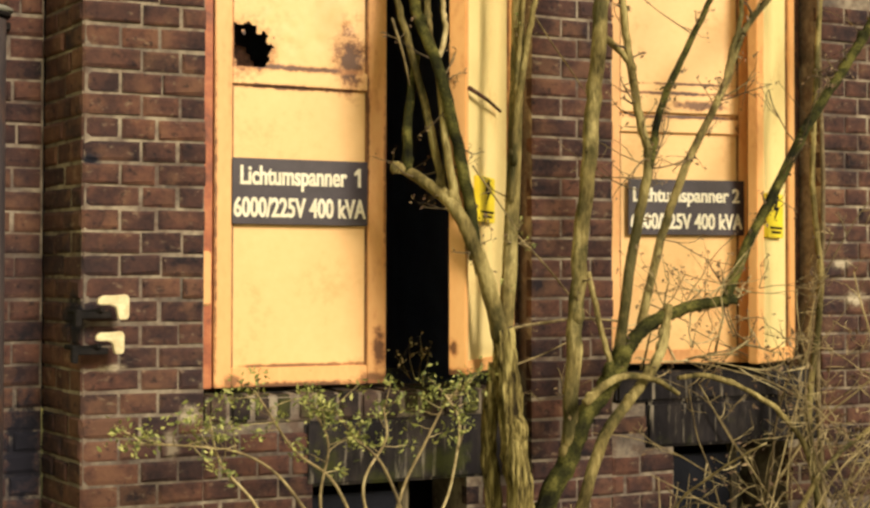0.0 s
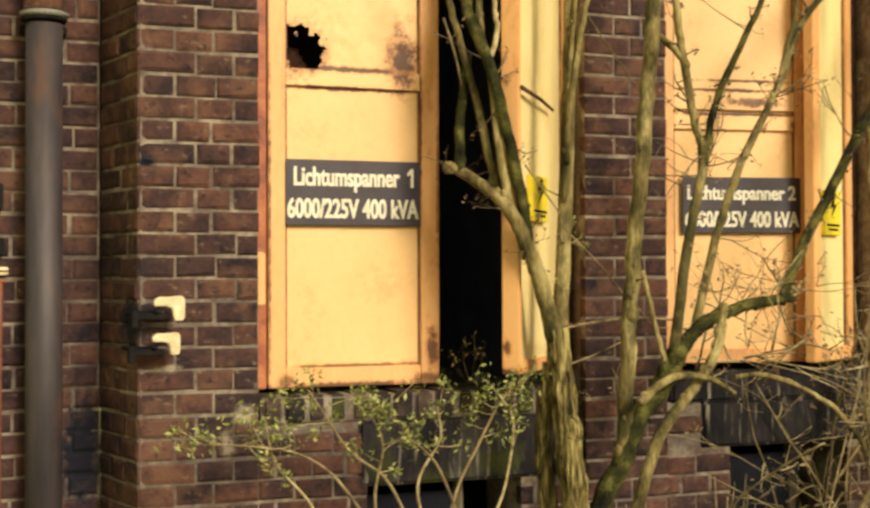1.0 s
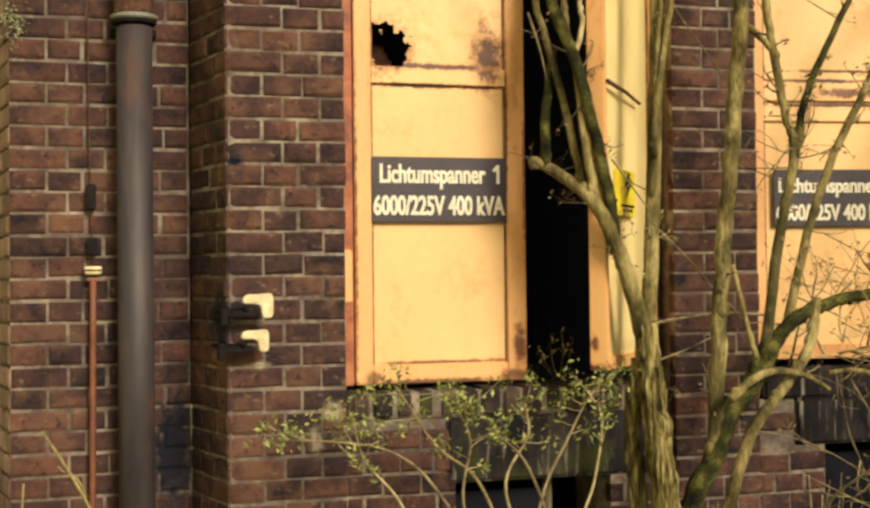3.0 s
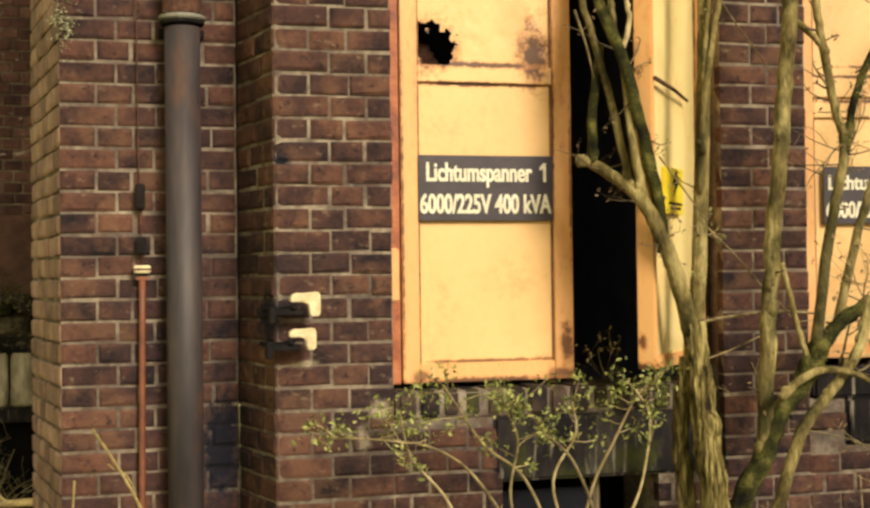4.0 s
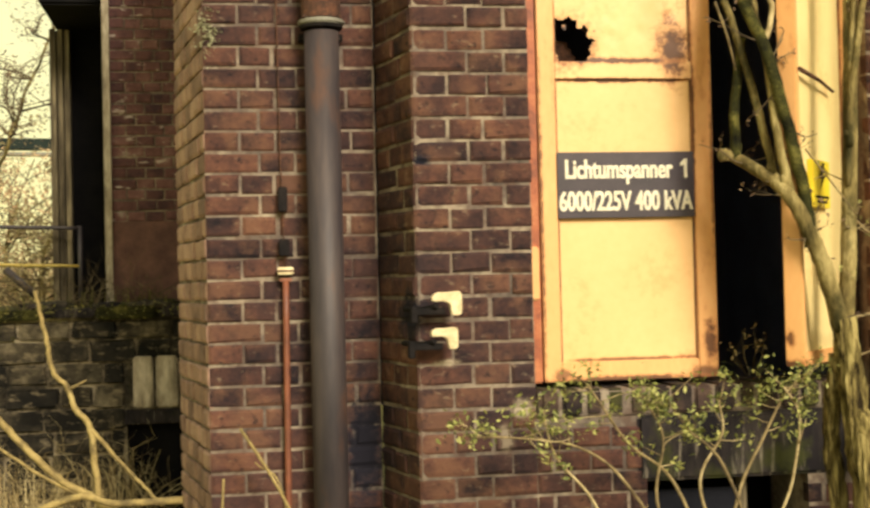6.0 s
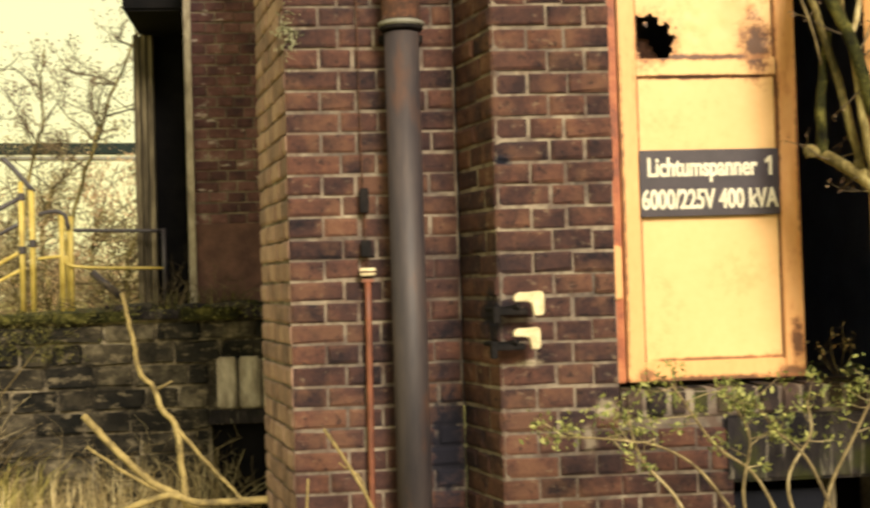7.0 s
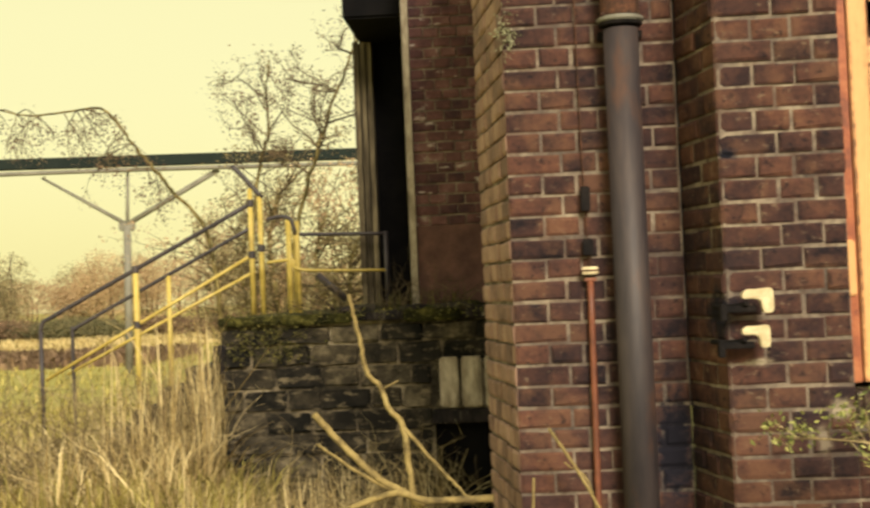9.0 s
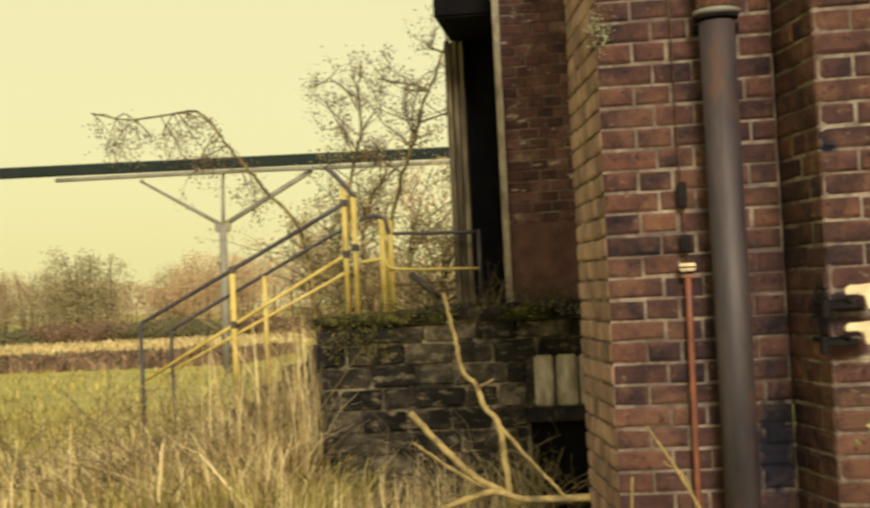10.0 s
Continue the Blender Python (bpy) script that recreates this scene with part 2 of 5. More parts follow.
BARK = weathered(mat("grey-green bark", [(0.30, (0.05, 0.038, 0.014)), (0.5, (0.20, 0.155, 0.058)), (0.70, (0.44, 0.36, 0.155))], 0.9, 14, 110, 1.0, stretch=(1, 1, 0.3), dist=0.02), (0.026, 0.026, 0.009), 7, 0.48, 0.60, 0.8, (1, 1, 0.6), 3.0)
BARK_TRUNK = mat("furrowed trunk bark", [(0.34, (0.018, 0.012, 0.005)), (0.5, (0.16, 0.125, 0.042)), (0.68, (0.44, 0.36, 0.14))], 0.9, 40, 120, 1.0, stretch=(1.4, 1.4, 0.22), dist=0.02)
MOSS = mat("mossy bark", [(0.32, (0.007, 0.007, 0.004)), (0.5, (0.034, 0.034, 0.009)), (0.70, (0.15, 0.135, 0.035))], 0.95, 13, 120, 1.0, dist=0.01)
TWIG = mat("pale dry twig", [(0.25, (0.10, 0.07, 0.032)), (0.55, (0.29, 0.22, 0.10)), (0.85, (0.58, 0.48, 0.26))], 0.9, 20, 90, 0.3, per_island=0.5)
TWIG_DARK = mat("dark twig", [(0.25, (0.055, 0.038, 0.02)), (0.6, (0.13, 0.092, 0.045)), (0.85, (0.26, 0.2, 0.1))], 0.9, 20, 90, 0.3, per_island=0.5)
BARE_WOOD = weathered(mat("barked pale branch", [(0.25, (0.10, 0.07, 0.028)), (0.55, (0.32, 0.24, 0.085)), (0.85, (0.52, 0.42, 0.18))], 0.85, 14, 90, 0.6), (0.07, 0.05, 0.02), 12, 0.52, 0.66, 0.8)
LEAF = mat("young green leaf", [(0.2, (0.07, 0.085, 0.018)), (0.5, (0.20, 0.22, 0.05)), (0.8, (0.40, 0.39, 0.12))], 0.6, 20, 90, 0.2, per_island=0.6)
LEAF_BROWN = mat("brown bud and leaf", [(0.2, (0.07, 0.04, 0.025)), (0.5, (0.15, 0.09, 0.05)), (0.8, (0.27, 0.19, 0.1))], 0.8, 20, 90, 0.2, per_island=0.6)
STRAW = mat("dry grass", [(0.15, (0.10, 0.065, 0.028)), (0.42, (0.45, 0.33, 0.13)), (0.7, (0.76, 0.62, 0.32))], 0.85, 3, 40, 0.0, per_island=0.55)
MOSS_GREEN = mat("green moss", [(0.2, (0.03, 0.03, 0.008)), (0.5, (0.09, 0.085, 0.018)), (0.8, (0.22, 0.19, 0.05))], 0.95, 9, 60, 0.0, per_island=0.5)
LICHEN = mat("pale lichen", [(0.2, (0.16, 0.16, 0.08)), (0.5, (0.30, 0.30, 0.17)), (0.8, (0.5, 0.5, 0.34))], 0.95, 9, 60, 0.0, per_island=0.5)
BRACKEN = mat("dead brown bracken", [(0.2, (0.10, 0.06, 0.035)), (0.5, (0.19, 0.12, 0.07)), (0.8, (0.30, 0.2, 0.11))], 0.95, 0.6, 6, 0.0, per_island=0.5)
GRASS = mat("green grass", [(0.2, (0.13, 0.11, 0.024)), (0.5, (0.34, 0.285, 0.065)), (0.8, (0.56, 0.47, 0.15))], 0.85, 3, 40, 0.0, per_island=0.5)
RAIL_YELLOW = mat("yellow rail paint", [(0.2, (0.36, 0.25, 0.05)), (0.5, (0.58, 0.44, 0.10)), (0.85, (0.70, 0.57, 0.2))], 0.5, 9, 60, 0.15)
RAIL_DARK = mat("dark handrail", [(0.3, (0.03, 0.025, 0.03)), (0.8, (0.075, 0.06, 0.06))], 0.5, 9, 60, 0.1)
FAR_STEEL = mat("dark green steel", [(0.3, (0.006, 0.012, 0.011)), (0.8, (0.016, 0.026, 0.022))], 1.0, 3, 40, 0.1)
FAR_GREY = mat("weathered grey steel", [(0.3, (0.16, 0.15, 0.12)), (0.8, (0.26, 0.25, 0.2))], 0.7, 3, 40, 0.1)
TIMBER = mat("weathered timber", [(0.3, (0.03, 0.024, 0.018)), (0.5, (0.13, 0.105, 0.068)), (0.75, (0.4, 0.33, 0.2))], 0.9, 22, 90, 0.5, stretch=(1, 1, 0.08))
SOIL = mat("meadow ground", [(0.2, (0.10, 0.075, 0.04)), (0.36, (0.28, 0.235, 0.085)), (0.5, (0.38, 0.345, 0.095)), (0.66, (0.46, 0.39, 0.14)), (0.85, (0.3, 0.22, 0.11))], 0.95, 0.22, 2.2, 0.5, dist=0.05)
# Unseen ground by the building darkened to cut light bounced onto the walls.
spotted(SOIL, [((4.0, -1.0, -0.06), (8.0, 60.0), 1.0)], (0.055, 0.042, 0.025), (0.15, 0.12, 0.055))
# Base brown lightened: the haze of distance is put into the colour.
THICKET = mat("brown thicket", [(0.2, (0.26, 0.165, 0.085)), (0.5, (0.46, 0.31, 0.165)), (0.8, (0.60, 0.45, 0.25))], 0.9, 0.3, 3, 0.0, per_island=0.55)
THICKET_DARK = mat("dark olive scrub", [(0.2, (0.06, 0.06, 0.03)), (0.5, (0.12, 0.11, 0.05)), (0.8, (0.2, 0.17, 0.08))], 0.9, 0.3, 3, 0.0, per_island=0.55)
THICKET_GREEN = mat("olive thicket", [(0.2, (0.13, 0.105, 0.05)), (0.5, (0.26, 0.21, 0.10)), (0.8, (0.4, 0.34, 0.17))], 0.9, 0.3, 3, 0.0, per_island=0.55)

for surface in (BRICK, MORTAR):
    # Bluish-dark recess spots; shade behind hooks and in a chip put into colour.
    spotted(surface, [((-0.15, 0.36, 0.92), (0.09, 0.24), 0.9), ((-0.02, 0.05, 1.40), (0.07, 0.10), 0.8), ((0.03, 0.0, 1.93), (0.035, 0.022), 1.0), ((-0.14, 0.36, 0.6), (0.08, 0.12), 0.7)], (0.010, 0.010, 0.016), (0.022, 0.020, 0.028))
    spotted(surface, [((0.36, 0.0, 1.07), (0.05, 0.045), 0.6), ((0.30, 0.0, 0.97), (0.035, 0.06), 0.35), ((0.10, 0.0, 1.235), (0.05, 0.02), 0.7), ((3.2, 0.0, 1.45), (0.07, 0.04), 0.8), ((3.13, 0.0, 1.6), (0.06, 0.03), 0.7)], (0.42, 0.36, 0.26), (0.20, 0.155, 0.11))
for dull in (VENT, SHADE_BLACK, IRON, CONCRETE, STONE, STONE_JOINT, MOSS, BARK, BARK_TRUNK, BRICK, MORTAR, BRICK_WING, SILL_BRICK, SOIL, TIMBER):
    dull.node_tree.nodes["Principled BSDF"].inputs["Specular IOR Level"].default_value = 0.15


# ---- building helpers ----
def part(name, bm, material, parent=None, label=""):
    me = bpy.data.meshes.new(name)
    bm.to_mesh(me)
    bm.free()
    me.materials.append(material)
    ob = new(name, me)
    if parent:
        ob.parent = parent
    if label:
        ob["label"] = label
    return ob


def thing(name, label, category, at=(0, 0, 0), group="", kind=""):
    e = new(name)
    e.location = at
    e.empty_display_size = 0.1
    return tagged(e, label, category, group, kind)


def box(bm, lo, hi, bevel=0.0, m=None):
    ret = bmesh.ops.create_cube(bm, size=1)
    vs = ret["verts"]
    for v in vs:
        v.co = Vector([a + (b - a) * (c + 0.5) for a, b, c in zip(lo, hi, v.co)])
    if bevel:
        es = list({e for v in vs for e in v.link_edges})
        r = bmesh.ops.bevel(bm, geom=es, offset=bevel, segments=2, affect="EDGES")
        vs = list({v for f in r["faces"] for v in f.verts} | {v for v in vs if v.is_valid})
    if m:
        for v in vs:
            v.co = m @ v.co
    return bm


def boxed(name, lo, hi, material, parent=None, bevel=0.004, label="", m=None):
    return part(name, box(bmesh.new(), lo, hi, bevel, m), material, parent, label)


def smooth(points, steps=5):
    """Catmull-Rom through the control points."""
    p = [Vector(q) for q in points]
    if len(p) < 3:
        return p
    p = [p[0] * 2 - p[1]] + p + [p[-1] * 2 - p[-2]]
    out = []
    for i in range(1, len(p) - 2):
        for s in range(steps):
            t = s / steps
            out.append(0.5 * (2 * p[i] + (p[i + 1] - p[i - 1]) * t + (2 * p[i - 1] - 5 * p[i] + 4 * p[i + 1] - p[i + 2]) * t * t + (3 * p[i] - p[i - 1] - 3 * p[i + 1] + p[i + 2]) * t ** 3))
    return out + [p[-2]]


def tube(bm, pts, r0, r1, sides=8, rough=0.0, rng=random, ridge=0.0):
    """A tapered, slightly uneven tube along the points."""
    rings = []
    n = len(pts)
    side = None
    for i, p in enumerate(pts):
        d = (pts[min(i + 1, n - 1)] - pts[max(i - 1, 0)])
        d = d.normalized() if d.length > 1e-9 else Vector((0, 0, 1))
        if side is None:
            side = d.orthogonal().normalized()
        side = (side - d * side.dot(d)).normalized()
        up = d.cross(side)
        r = r0 + (r1 - r0) * i / max(1, n - 1)
        ring = []
        for k in range(sides):
            a = 2 * math.pi * k / sides
            rr = r * (1 + rough * (rng.random() - 0.5))
            if ridge:
                rr *= 1 + ridge * noise.noise(Vector((math.cos(a) * 4.2, math.sin(a) * 4.2, i * 0.33 + r0 * 90)))
            ring.append(bm.verts.new(p + (side * math.cos(a) + up * math.sin(a)) * rr))
        rings.append(ring)
    for a, b in zip(rings, rings[1:]):
        for k in range(sides):
            bm.faces.new((a[k], a[(k + 1) % sides], b[(k + 1) % sides], b[k])).smooth = True
    bm.faces.new(rings[0][::-1])
    bm.faces.new(rings[-1])
    return bm


def pipe(name, points, radius, material, parent=None, sides=12, label="", end=None, curve=True, rough=0.0):
    pts = smooth(points) if curve else [Vector(p) for p in points]
    return part(name, tube(bmesh.new(), pts, radius, radius if end is None else end, sides, rough), material, parent, label)


def ring_part(name, centre, radius, height, material, parent, label="", sides=24):
    bm = bmesh.new()
    bmesh.ops.create_cone(bm, cap_ends=True, segments=sides, radius1=radius, radius2=radius, depth=height)
    bmesh.ops.bevel(bm, geom=[e for e in bm.edges if abs(e.verts[0].co.z - e.verts[1].co.z) < 1e-5], offset=min(0.006, height / 4), segments=2, affect="EDGES")
    bmesh.ops.translate(bm, verts=bm.verts, vec=centre)
    return part(name, bm, material, parent, label)


def raw(name, verts, faces, material, parent=None, label=""):
    me = bpy.data.meshes.new(name)
    me.from_pydata(verts, [], faces)
    me.materials.append(material)
    ob = new(name, me)
    if parent:
        ob.parent = parent
    if label:
        ob["label"] = label
    return ob


def lettering(text, x0, x1, z0, z1, parent, m, material, name="lettering"):
    """One line of built-in type fitted to a box, as a mesh in the plane of the sign."""
    cu = bpy.data.curves.new(name, "FONT")
    cu.body, cu.extrude, cu.offset = text, 0.0, 0.022
    tmp = bpy.data.objects.new(name, cu)
    scene.collection.objects.link(tmp)
    me = bpy.data.meshes.new_from_object(tmp.evaluated_get(bpy.context.evaluated_depsgraph_get()))
    bpy.data.objects.remove(tmp)
    bm = bmesh.new()
    bm.from_mesh(me)
    bpy.data.meshes.remove(me)
    lo = [min(v.co[k] for v in bm.verts) for k in (0, 1)]
    hi = [max(v.co[k] for v in bm.verts) for k in (0, 1)]
    for v in bm.verts:
        v.co = Vector((x0 + (v.co.x - lo[0]) / (hi[0] - lo[0]) * (x1 - x0), 0, z0 + (v.co.y - lo[1]) / (hi[1] - lo[1]) * (z1 - z0)))
    left, clusters = set(bm.verts), []
    while left:
        todo, isl = [left.pop()], []
        while todo:
            v = todo.pop()
            isl.append(v)
            for e in v.link_edges:
                o = e.other_vert(v)
                if o in left:
                    left.discard(o)
                    todo.append(o)
        clusters.append([min(v.co.x for v in isl), max(v.co.x for v in isl), isl])
    clusters.sort(key=lambda c: c[0])
    glyphs = []
    for c in clusters:
        if glyphs and c[0] < glyphs[-1][1] - 0.3 * (c[1] - c[0]):
            glyphs[-1][1] = max(glyphs[-1][1], c[1])
            glyphs[-1][2] += c[2]
        else:
            glyphs.append(c)
    chars = text.replace(" ", "")
    for i, (a, b, vs) in enumerate(glyphs):
        one, keep = bmesh.new(), {}
        for v in vs:
            keep[v] = one.verts.new(m @ v.co)
        for f in {f for v in vs for f in v.link_faces}:
            one.faces.new([keep[v] for v in f.verts])
        if len(chars) == len(glyphs) and chars[i] == "1":
            top, h = max(v.co.z for v in vs), z1 - z0
            one.faces.new([one.verts.new(m @ Vector((a + dx * h, 0, top - dz * h))) for dx, dz in ((0.01, 0.0), (-0.15, 0.17), (-0.15, 0.30), (0.01, 0.19))])
        base = one.faces[:]
        for k, dx in enumerate((-0.0011, 0.0011)):
            twin = bmesh.ops.duplicate(one, geom=base)["geom"]
            bmesh.ops.translate(one, verts=[v for v in twin if isinstance(v, bmesh.types.BMVert)], vec=m.to_3x3() @ Vector((dx, -0.0003 * (k + 1), 0)))
        part("letter", one, material, parent)
    bm.free()


# ---- ground ----
def ground():
    ax = [-400, -250, -150, -90, -60, -40, -28, -20] + [-15 + 0.5 * i for i in range(50)] + [12, 20, 35, 60, 120, 400]
    ay = [-300, -120, -50, -25, -12] + [-7 + 0.5 * i for i in range(60)] + [25, 30, 38, 50, 70, 100, 150, 230, 400]
    vs = []
    for y in ay:
        for x in ax:
            d = math.hypot(x, y)
            z = 0.10 * noise.noise(Vector((x * 0.35, y * 0.35, 0))) + 0.05 * noise.noise(Vector((x * 1.3, y * 1.3, 4)))
            vs.append((x, y, z * min(1, max(0.2, (40 - d) / 30)) - 0.06))
    w = len(ax)
    fs = [(j * w + i, j * w + i + 1, (j + 1) * w + i + 1, (j + 1) * w + i) for j in range(len(ay) - 1) for i in range(w - 1)]
    ob = raw("ground", vs, fs, SOIL)
    for p in ob.data.polygons:
        p.use_smooth = True
    return tagged(ob, "rough meadow ground of dry grass, darkened by the building against bounced light", "ground", kind="structure")


GROUND = ground()

# ---- the brick building ----
COURSE, PHASE = 0.077, 1.691 - 14 * 0.077
wall_kind = dict(kind="structure")


def wall_core(name, p0, p1, z0, z1, thick=0.3, inset=0.0075, material=None, label="mortar-jointed dark red brick wall"):
    """A wall of given thickness behind the outer faces of its bricks."""
    u = Vector((p1[0] - p0[0], p1[1] - p0[1]))
    ln = u.length
    u.normalize()
    n = Vector((u.y, -u.x))
    m = Matrix(((u.x, -n.x, 0, p0[0]), (u.y, -n.y, 0, p0[1]), (0, 0, 1, 0), (0, 0, 0, 1)))
    ob = boxed(name, (0, inset, z0), (ln, thick, z1), material or MORTAR, None, 0, m=m)
    return tagged(ob, label, "wall", **wall_kind)


brick_cache = {}


def brick_points(length, seed, depth=0.05, height=0.066):
    r = random.Random(seed)
    j = lambda s: (r.random() - 0.5) * s
    c = 0.0045
    vs = [(0, depth, 0), (length, depth, 0), (length, depth, height), (0, depth, height)]
    vs += [(0, c, 0), (length, c, 0), (length, c, height), (0, c, height)]
    y = j(0.004)
    w = 0.020
    vs += [(c + abs(j(w)), y + j(0.003), c + abs(j(w))), (length - c - abs(j(w)), y + j(0.003), c + abs(j(w))),
           (length - c - abs(j(w)), y + j(0.003), height - c - abs(j(w))), (c + abs(j(w)), y + j(0.003), height - c - abs(j(w)))]
    fs = [(8, 9, 10, 11)]
    for k in range(4):
        q = (k + 1) % 4
        fs += [(4 + k, 4 + q, 8 + q, 8 + k), (k, q, 4 + q, 4 + k)]
    return vs, fs


def brick_mesh(length, seed, height, material):
    key = (round(length, 2), seed, height, material.name)
    if key not in brick_cache:
        me = bpy.data.meshes.new("brick")
        vs, fs = brick_points(round(length, 2), seed, 0.05, height)
        me.from_pydata(vs, [], fs)
        me.materials.append(material)
        brick_cache[key] = me
    return brick_cache[key]


def row_lengths(total, odd, unit, rng, corner=True):
    out, x = [], 0.0
    joint = 0.0105
    first = (unit * 1.5 - joint / 2 if odd else unit - joint) if corner else (unit * 0.5 - joint if odd else unit - joint)
    cut = first
    while x < total - 0.03:
        ln = min(cut, total - x)
        if total - x - ln - joint < 0.04:
            ln = total - x
        out.append((x, ln))
        x += ln + joint
        cut = (unit - joint) * rng.uniform(0.93, 1.07)
    return out


def brick_run(parent, p0, p1, z0, z1, flip=0, corner=True, joined="", material=None, skip=None, unit=0.13, course=COURSE, phase=PHASE, rng=random.Random(5)):
    """Courses of headers with three-quarter bricks at the corners; single pieces, or one joined mesh."""
    material = material or BRICK
    u = Vector((p1[0] - p0[0], p1[1] - p0[1]))
    total = u.length
    u.normalize()
    n = Vector((u.y, -u.x))
    m = Matrix(((u.x, -n.x, 0, p0[0]), (u.y, -n.y, 0, p0[1]), (0, 0, 1, 0), (0, 0, 0, 1)))
    V, F = [], []
    h = course - 0.0115
    k0, k1 = math.ceil((z0 - phase) / course - 0.3), math.floor((z1 - phase) / course + 0.01)
    for k in range(k0, k1):
        z = phase + k * course + 0.00575
        for x, ln in row_lengths(total, (k + flip) % 2, unit, rng, corner):
            if skip and skip(p0[0] + u.x * (x + ln / 2), z + h / 2):
                continue
            off = (rng.random() - 0.5) * 0.006
            t = m @ pose(x, off, z + (rng.random() - 0.5) * 0.005, 0, (rng.random() - 0.5) * 2.1, (rng.random() - 0.5) * 1.6)
            if joined:
                vs, fs = brick_points(ln, rng.randrange(9), 0.05, h)
                b = len(V)
                V += [t @ Vector(v) for v in vs]
                F += [tuple(b + i for i in f) for f in fs]
            else:
                ob = new("brick", brick_mesh(ln, rng.randrange(8), h, material))
                ob.parent = parent
                ob.matrix_basis = t
    if joined:
        ob = raw(joined, V, F, material, parent)
        ob["kind"] = "stuff"
    return parent


# ROOF is an unseen height, set low enough for sun to reach the railings.
ZB, ZT, ROOF = PHASE - 0.0, 2.76, 4.4
D1, D2 = (0.41, 1.669), (2.02, 3.03)
DTOP = 3.35

wall_pier = wall_core("wall_pier", (0, 0), (D1[0], 0), -0.4, ROOF, 0.36)
wall_pier_side = wall_core("wall_pier_side", (-0.085, 0.36), (0, 0), -0.4, ROOF, 0.08)
wall_recess = wall_core("wall_recess", (-0.705, 0.36), (-0.085, 0.36), -0.4, ROOF)
wall_side = wall_core("wall_side", (-0.832, 1.1), (-0.7075, 0.40), -0.4, ROOF)
wall_flank = wall_core("wall_flank", (-0.6, 5.2), (-0.6, 1.1), -0.4, ROOF)
wall_middle = wall_core("wall_middle", (D1[1], 0), (D2[0], 0), -0.4, ROOF, 0.34)
wall_right = wall_core("wall_right", (D2[1], 0), (6.0, 0), -0.4, ROOF, 0.34)
wall_over_1 = wall_core("wall_over_door_1", (D1[0], 0), (D1[1], 0), DTOP, ROOF, 0.34)
wall_over_2 = wall_core("wall_over_door_2", (D2[0], 0), (D2[1], 0), DTOP, ROOF, 0.34)
V1, V2 = (0.80, 1.40, 0.30, 0.80), (2.30, 2.86, 0.25, 0.87)
wall_below_1 = wall_core("wall_below_door_1", (D1[0], 0), (V1[0], 0), -0.4, 1.03, 0.34)
wall_below_2 = wall_core("wall_below_door_1_end", (V1[1], 0), (D1[1], 0), -0.4, 0.80, 0.34)
wall_below_3 = wall_core("wall_below_door_2", (D2[0], 0), (V2[0], 0), -0.4, 0.87, 0.34)
wall_below_5 = wall_core("wall_beside_lintel_2", (D2[0], 0), (D2[0] + 0.149, 0), 0.87, 1.05, 0.34)
wall_below_4 = wall_core("wall_below_door_2_end", (V2[1], 0), (D2[1], 0), -0.4, 0.87, 0.34)
wall_vent_1 = wall_core("wall_under_vent_1", (V1[0], 0), (V1[1], 0), -0.4, V1[2], 0.34)
wall_vent_2 = wall_core("wall_under_vent_2", (V2[0], 0), (V2[1], 0), -0.4, V2[2], 0.34)

# rooms behind the doors, closed off by added walls and ceiling to stay dark
for nm, lo, hi in (("floor", (0.03, 0.36, 0.98), (6.0, 3.2, 1.08)), ("wall_back", (-0.7, 3.2, 1.08), (6.0, 3.4, ROOF)), ("wall_end", (6.0, 0.0, -0.4), (6.2, 5.3, ROOF)),
                   ("wall_partition", (1.80, 0.36, 1.08), (1.92, 3.2, 4.2)), ("wall_partition_left", (-0.1, 0.7, 1.08), (0.02, 3.2, 4.2))):
    tagged(boxed(nm, lo, hi, DARK, None, 0), "dim shade-blue plaster inside the building", nm.split("_")[0], kind="structure")
tagged(boxed("ceiling", (-0.65, 0.4, 4.2), (6.0, 3.2, 4.3), DARK, None, 0), "dark plaster ceiling", "ceiling", kind="structure")
tagged(boxed("roof", (-1.0, -0.15, ROOF), (6.3, 5.4, ROOF + 0.2), CONCRETE, None, 0.02), "unseen flat roof slab, height set for the sun", "roof", kind="structure")
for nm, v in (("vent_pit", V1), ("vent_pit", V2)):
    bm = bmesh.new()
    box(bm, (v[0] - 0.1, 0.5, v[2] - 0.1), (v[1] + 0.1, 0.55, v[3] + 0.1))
    tagged(part(nm, bm, SHADE_BLACK), "black sheet for the shade inside the cellar vent", "wall", kind="structure")

# concrete sills and lintels
sill_1 = thing("sill", "weathered concrete sill below the yellow doors", "sill", (1.0, 0, 0.8), kind="structure")
sill_1.location = (0, 0, 0)
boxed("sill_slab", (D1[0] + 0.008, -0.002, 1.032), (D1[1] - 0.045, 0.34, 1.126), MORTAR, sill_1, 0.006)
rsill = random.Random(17)
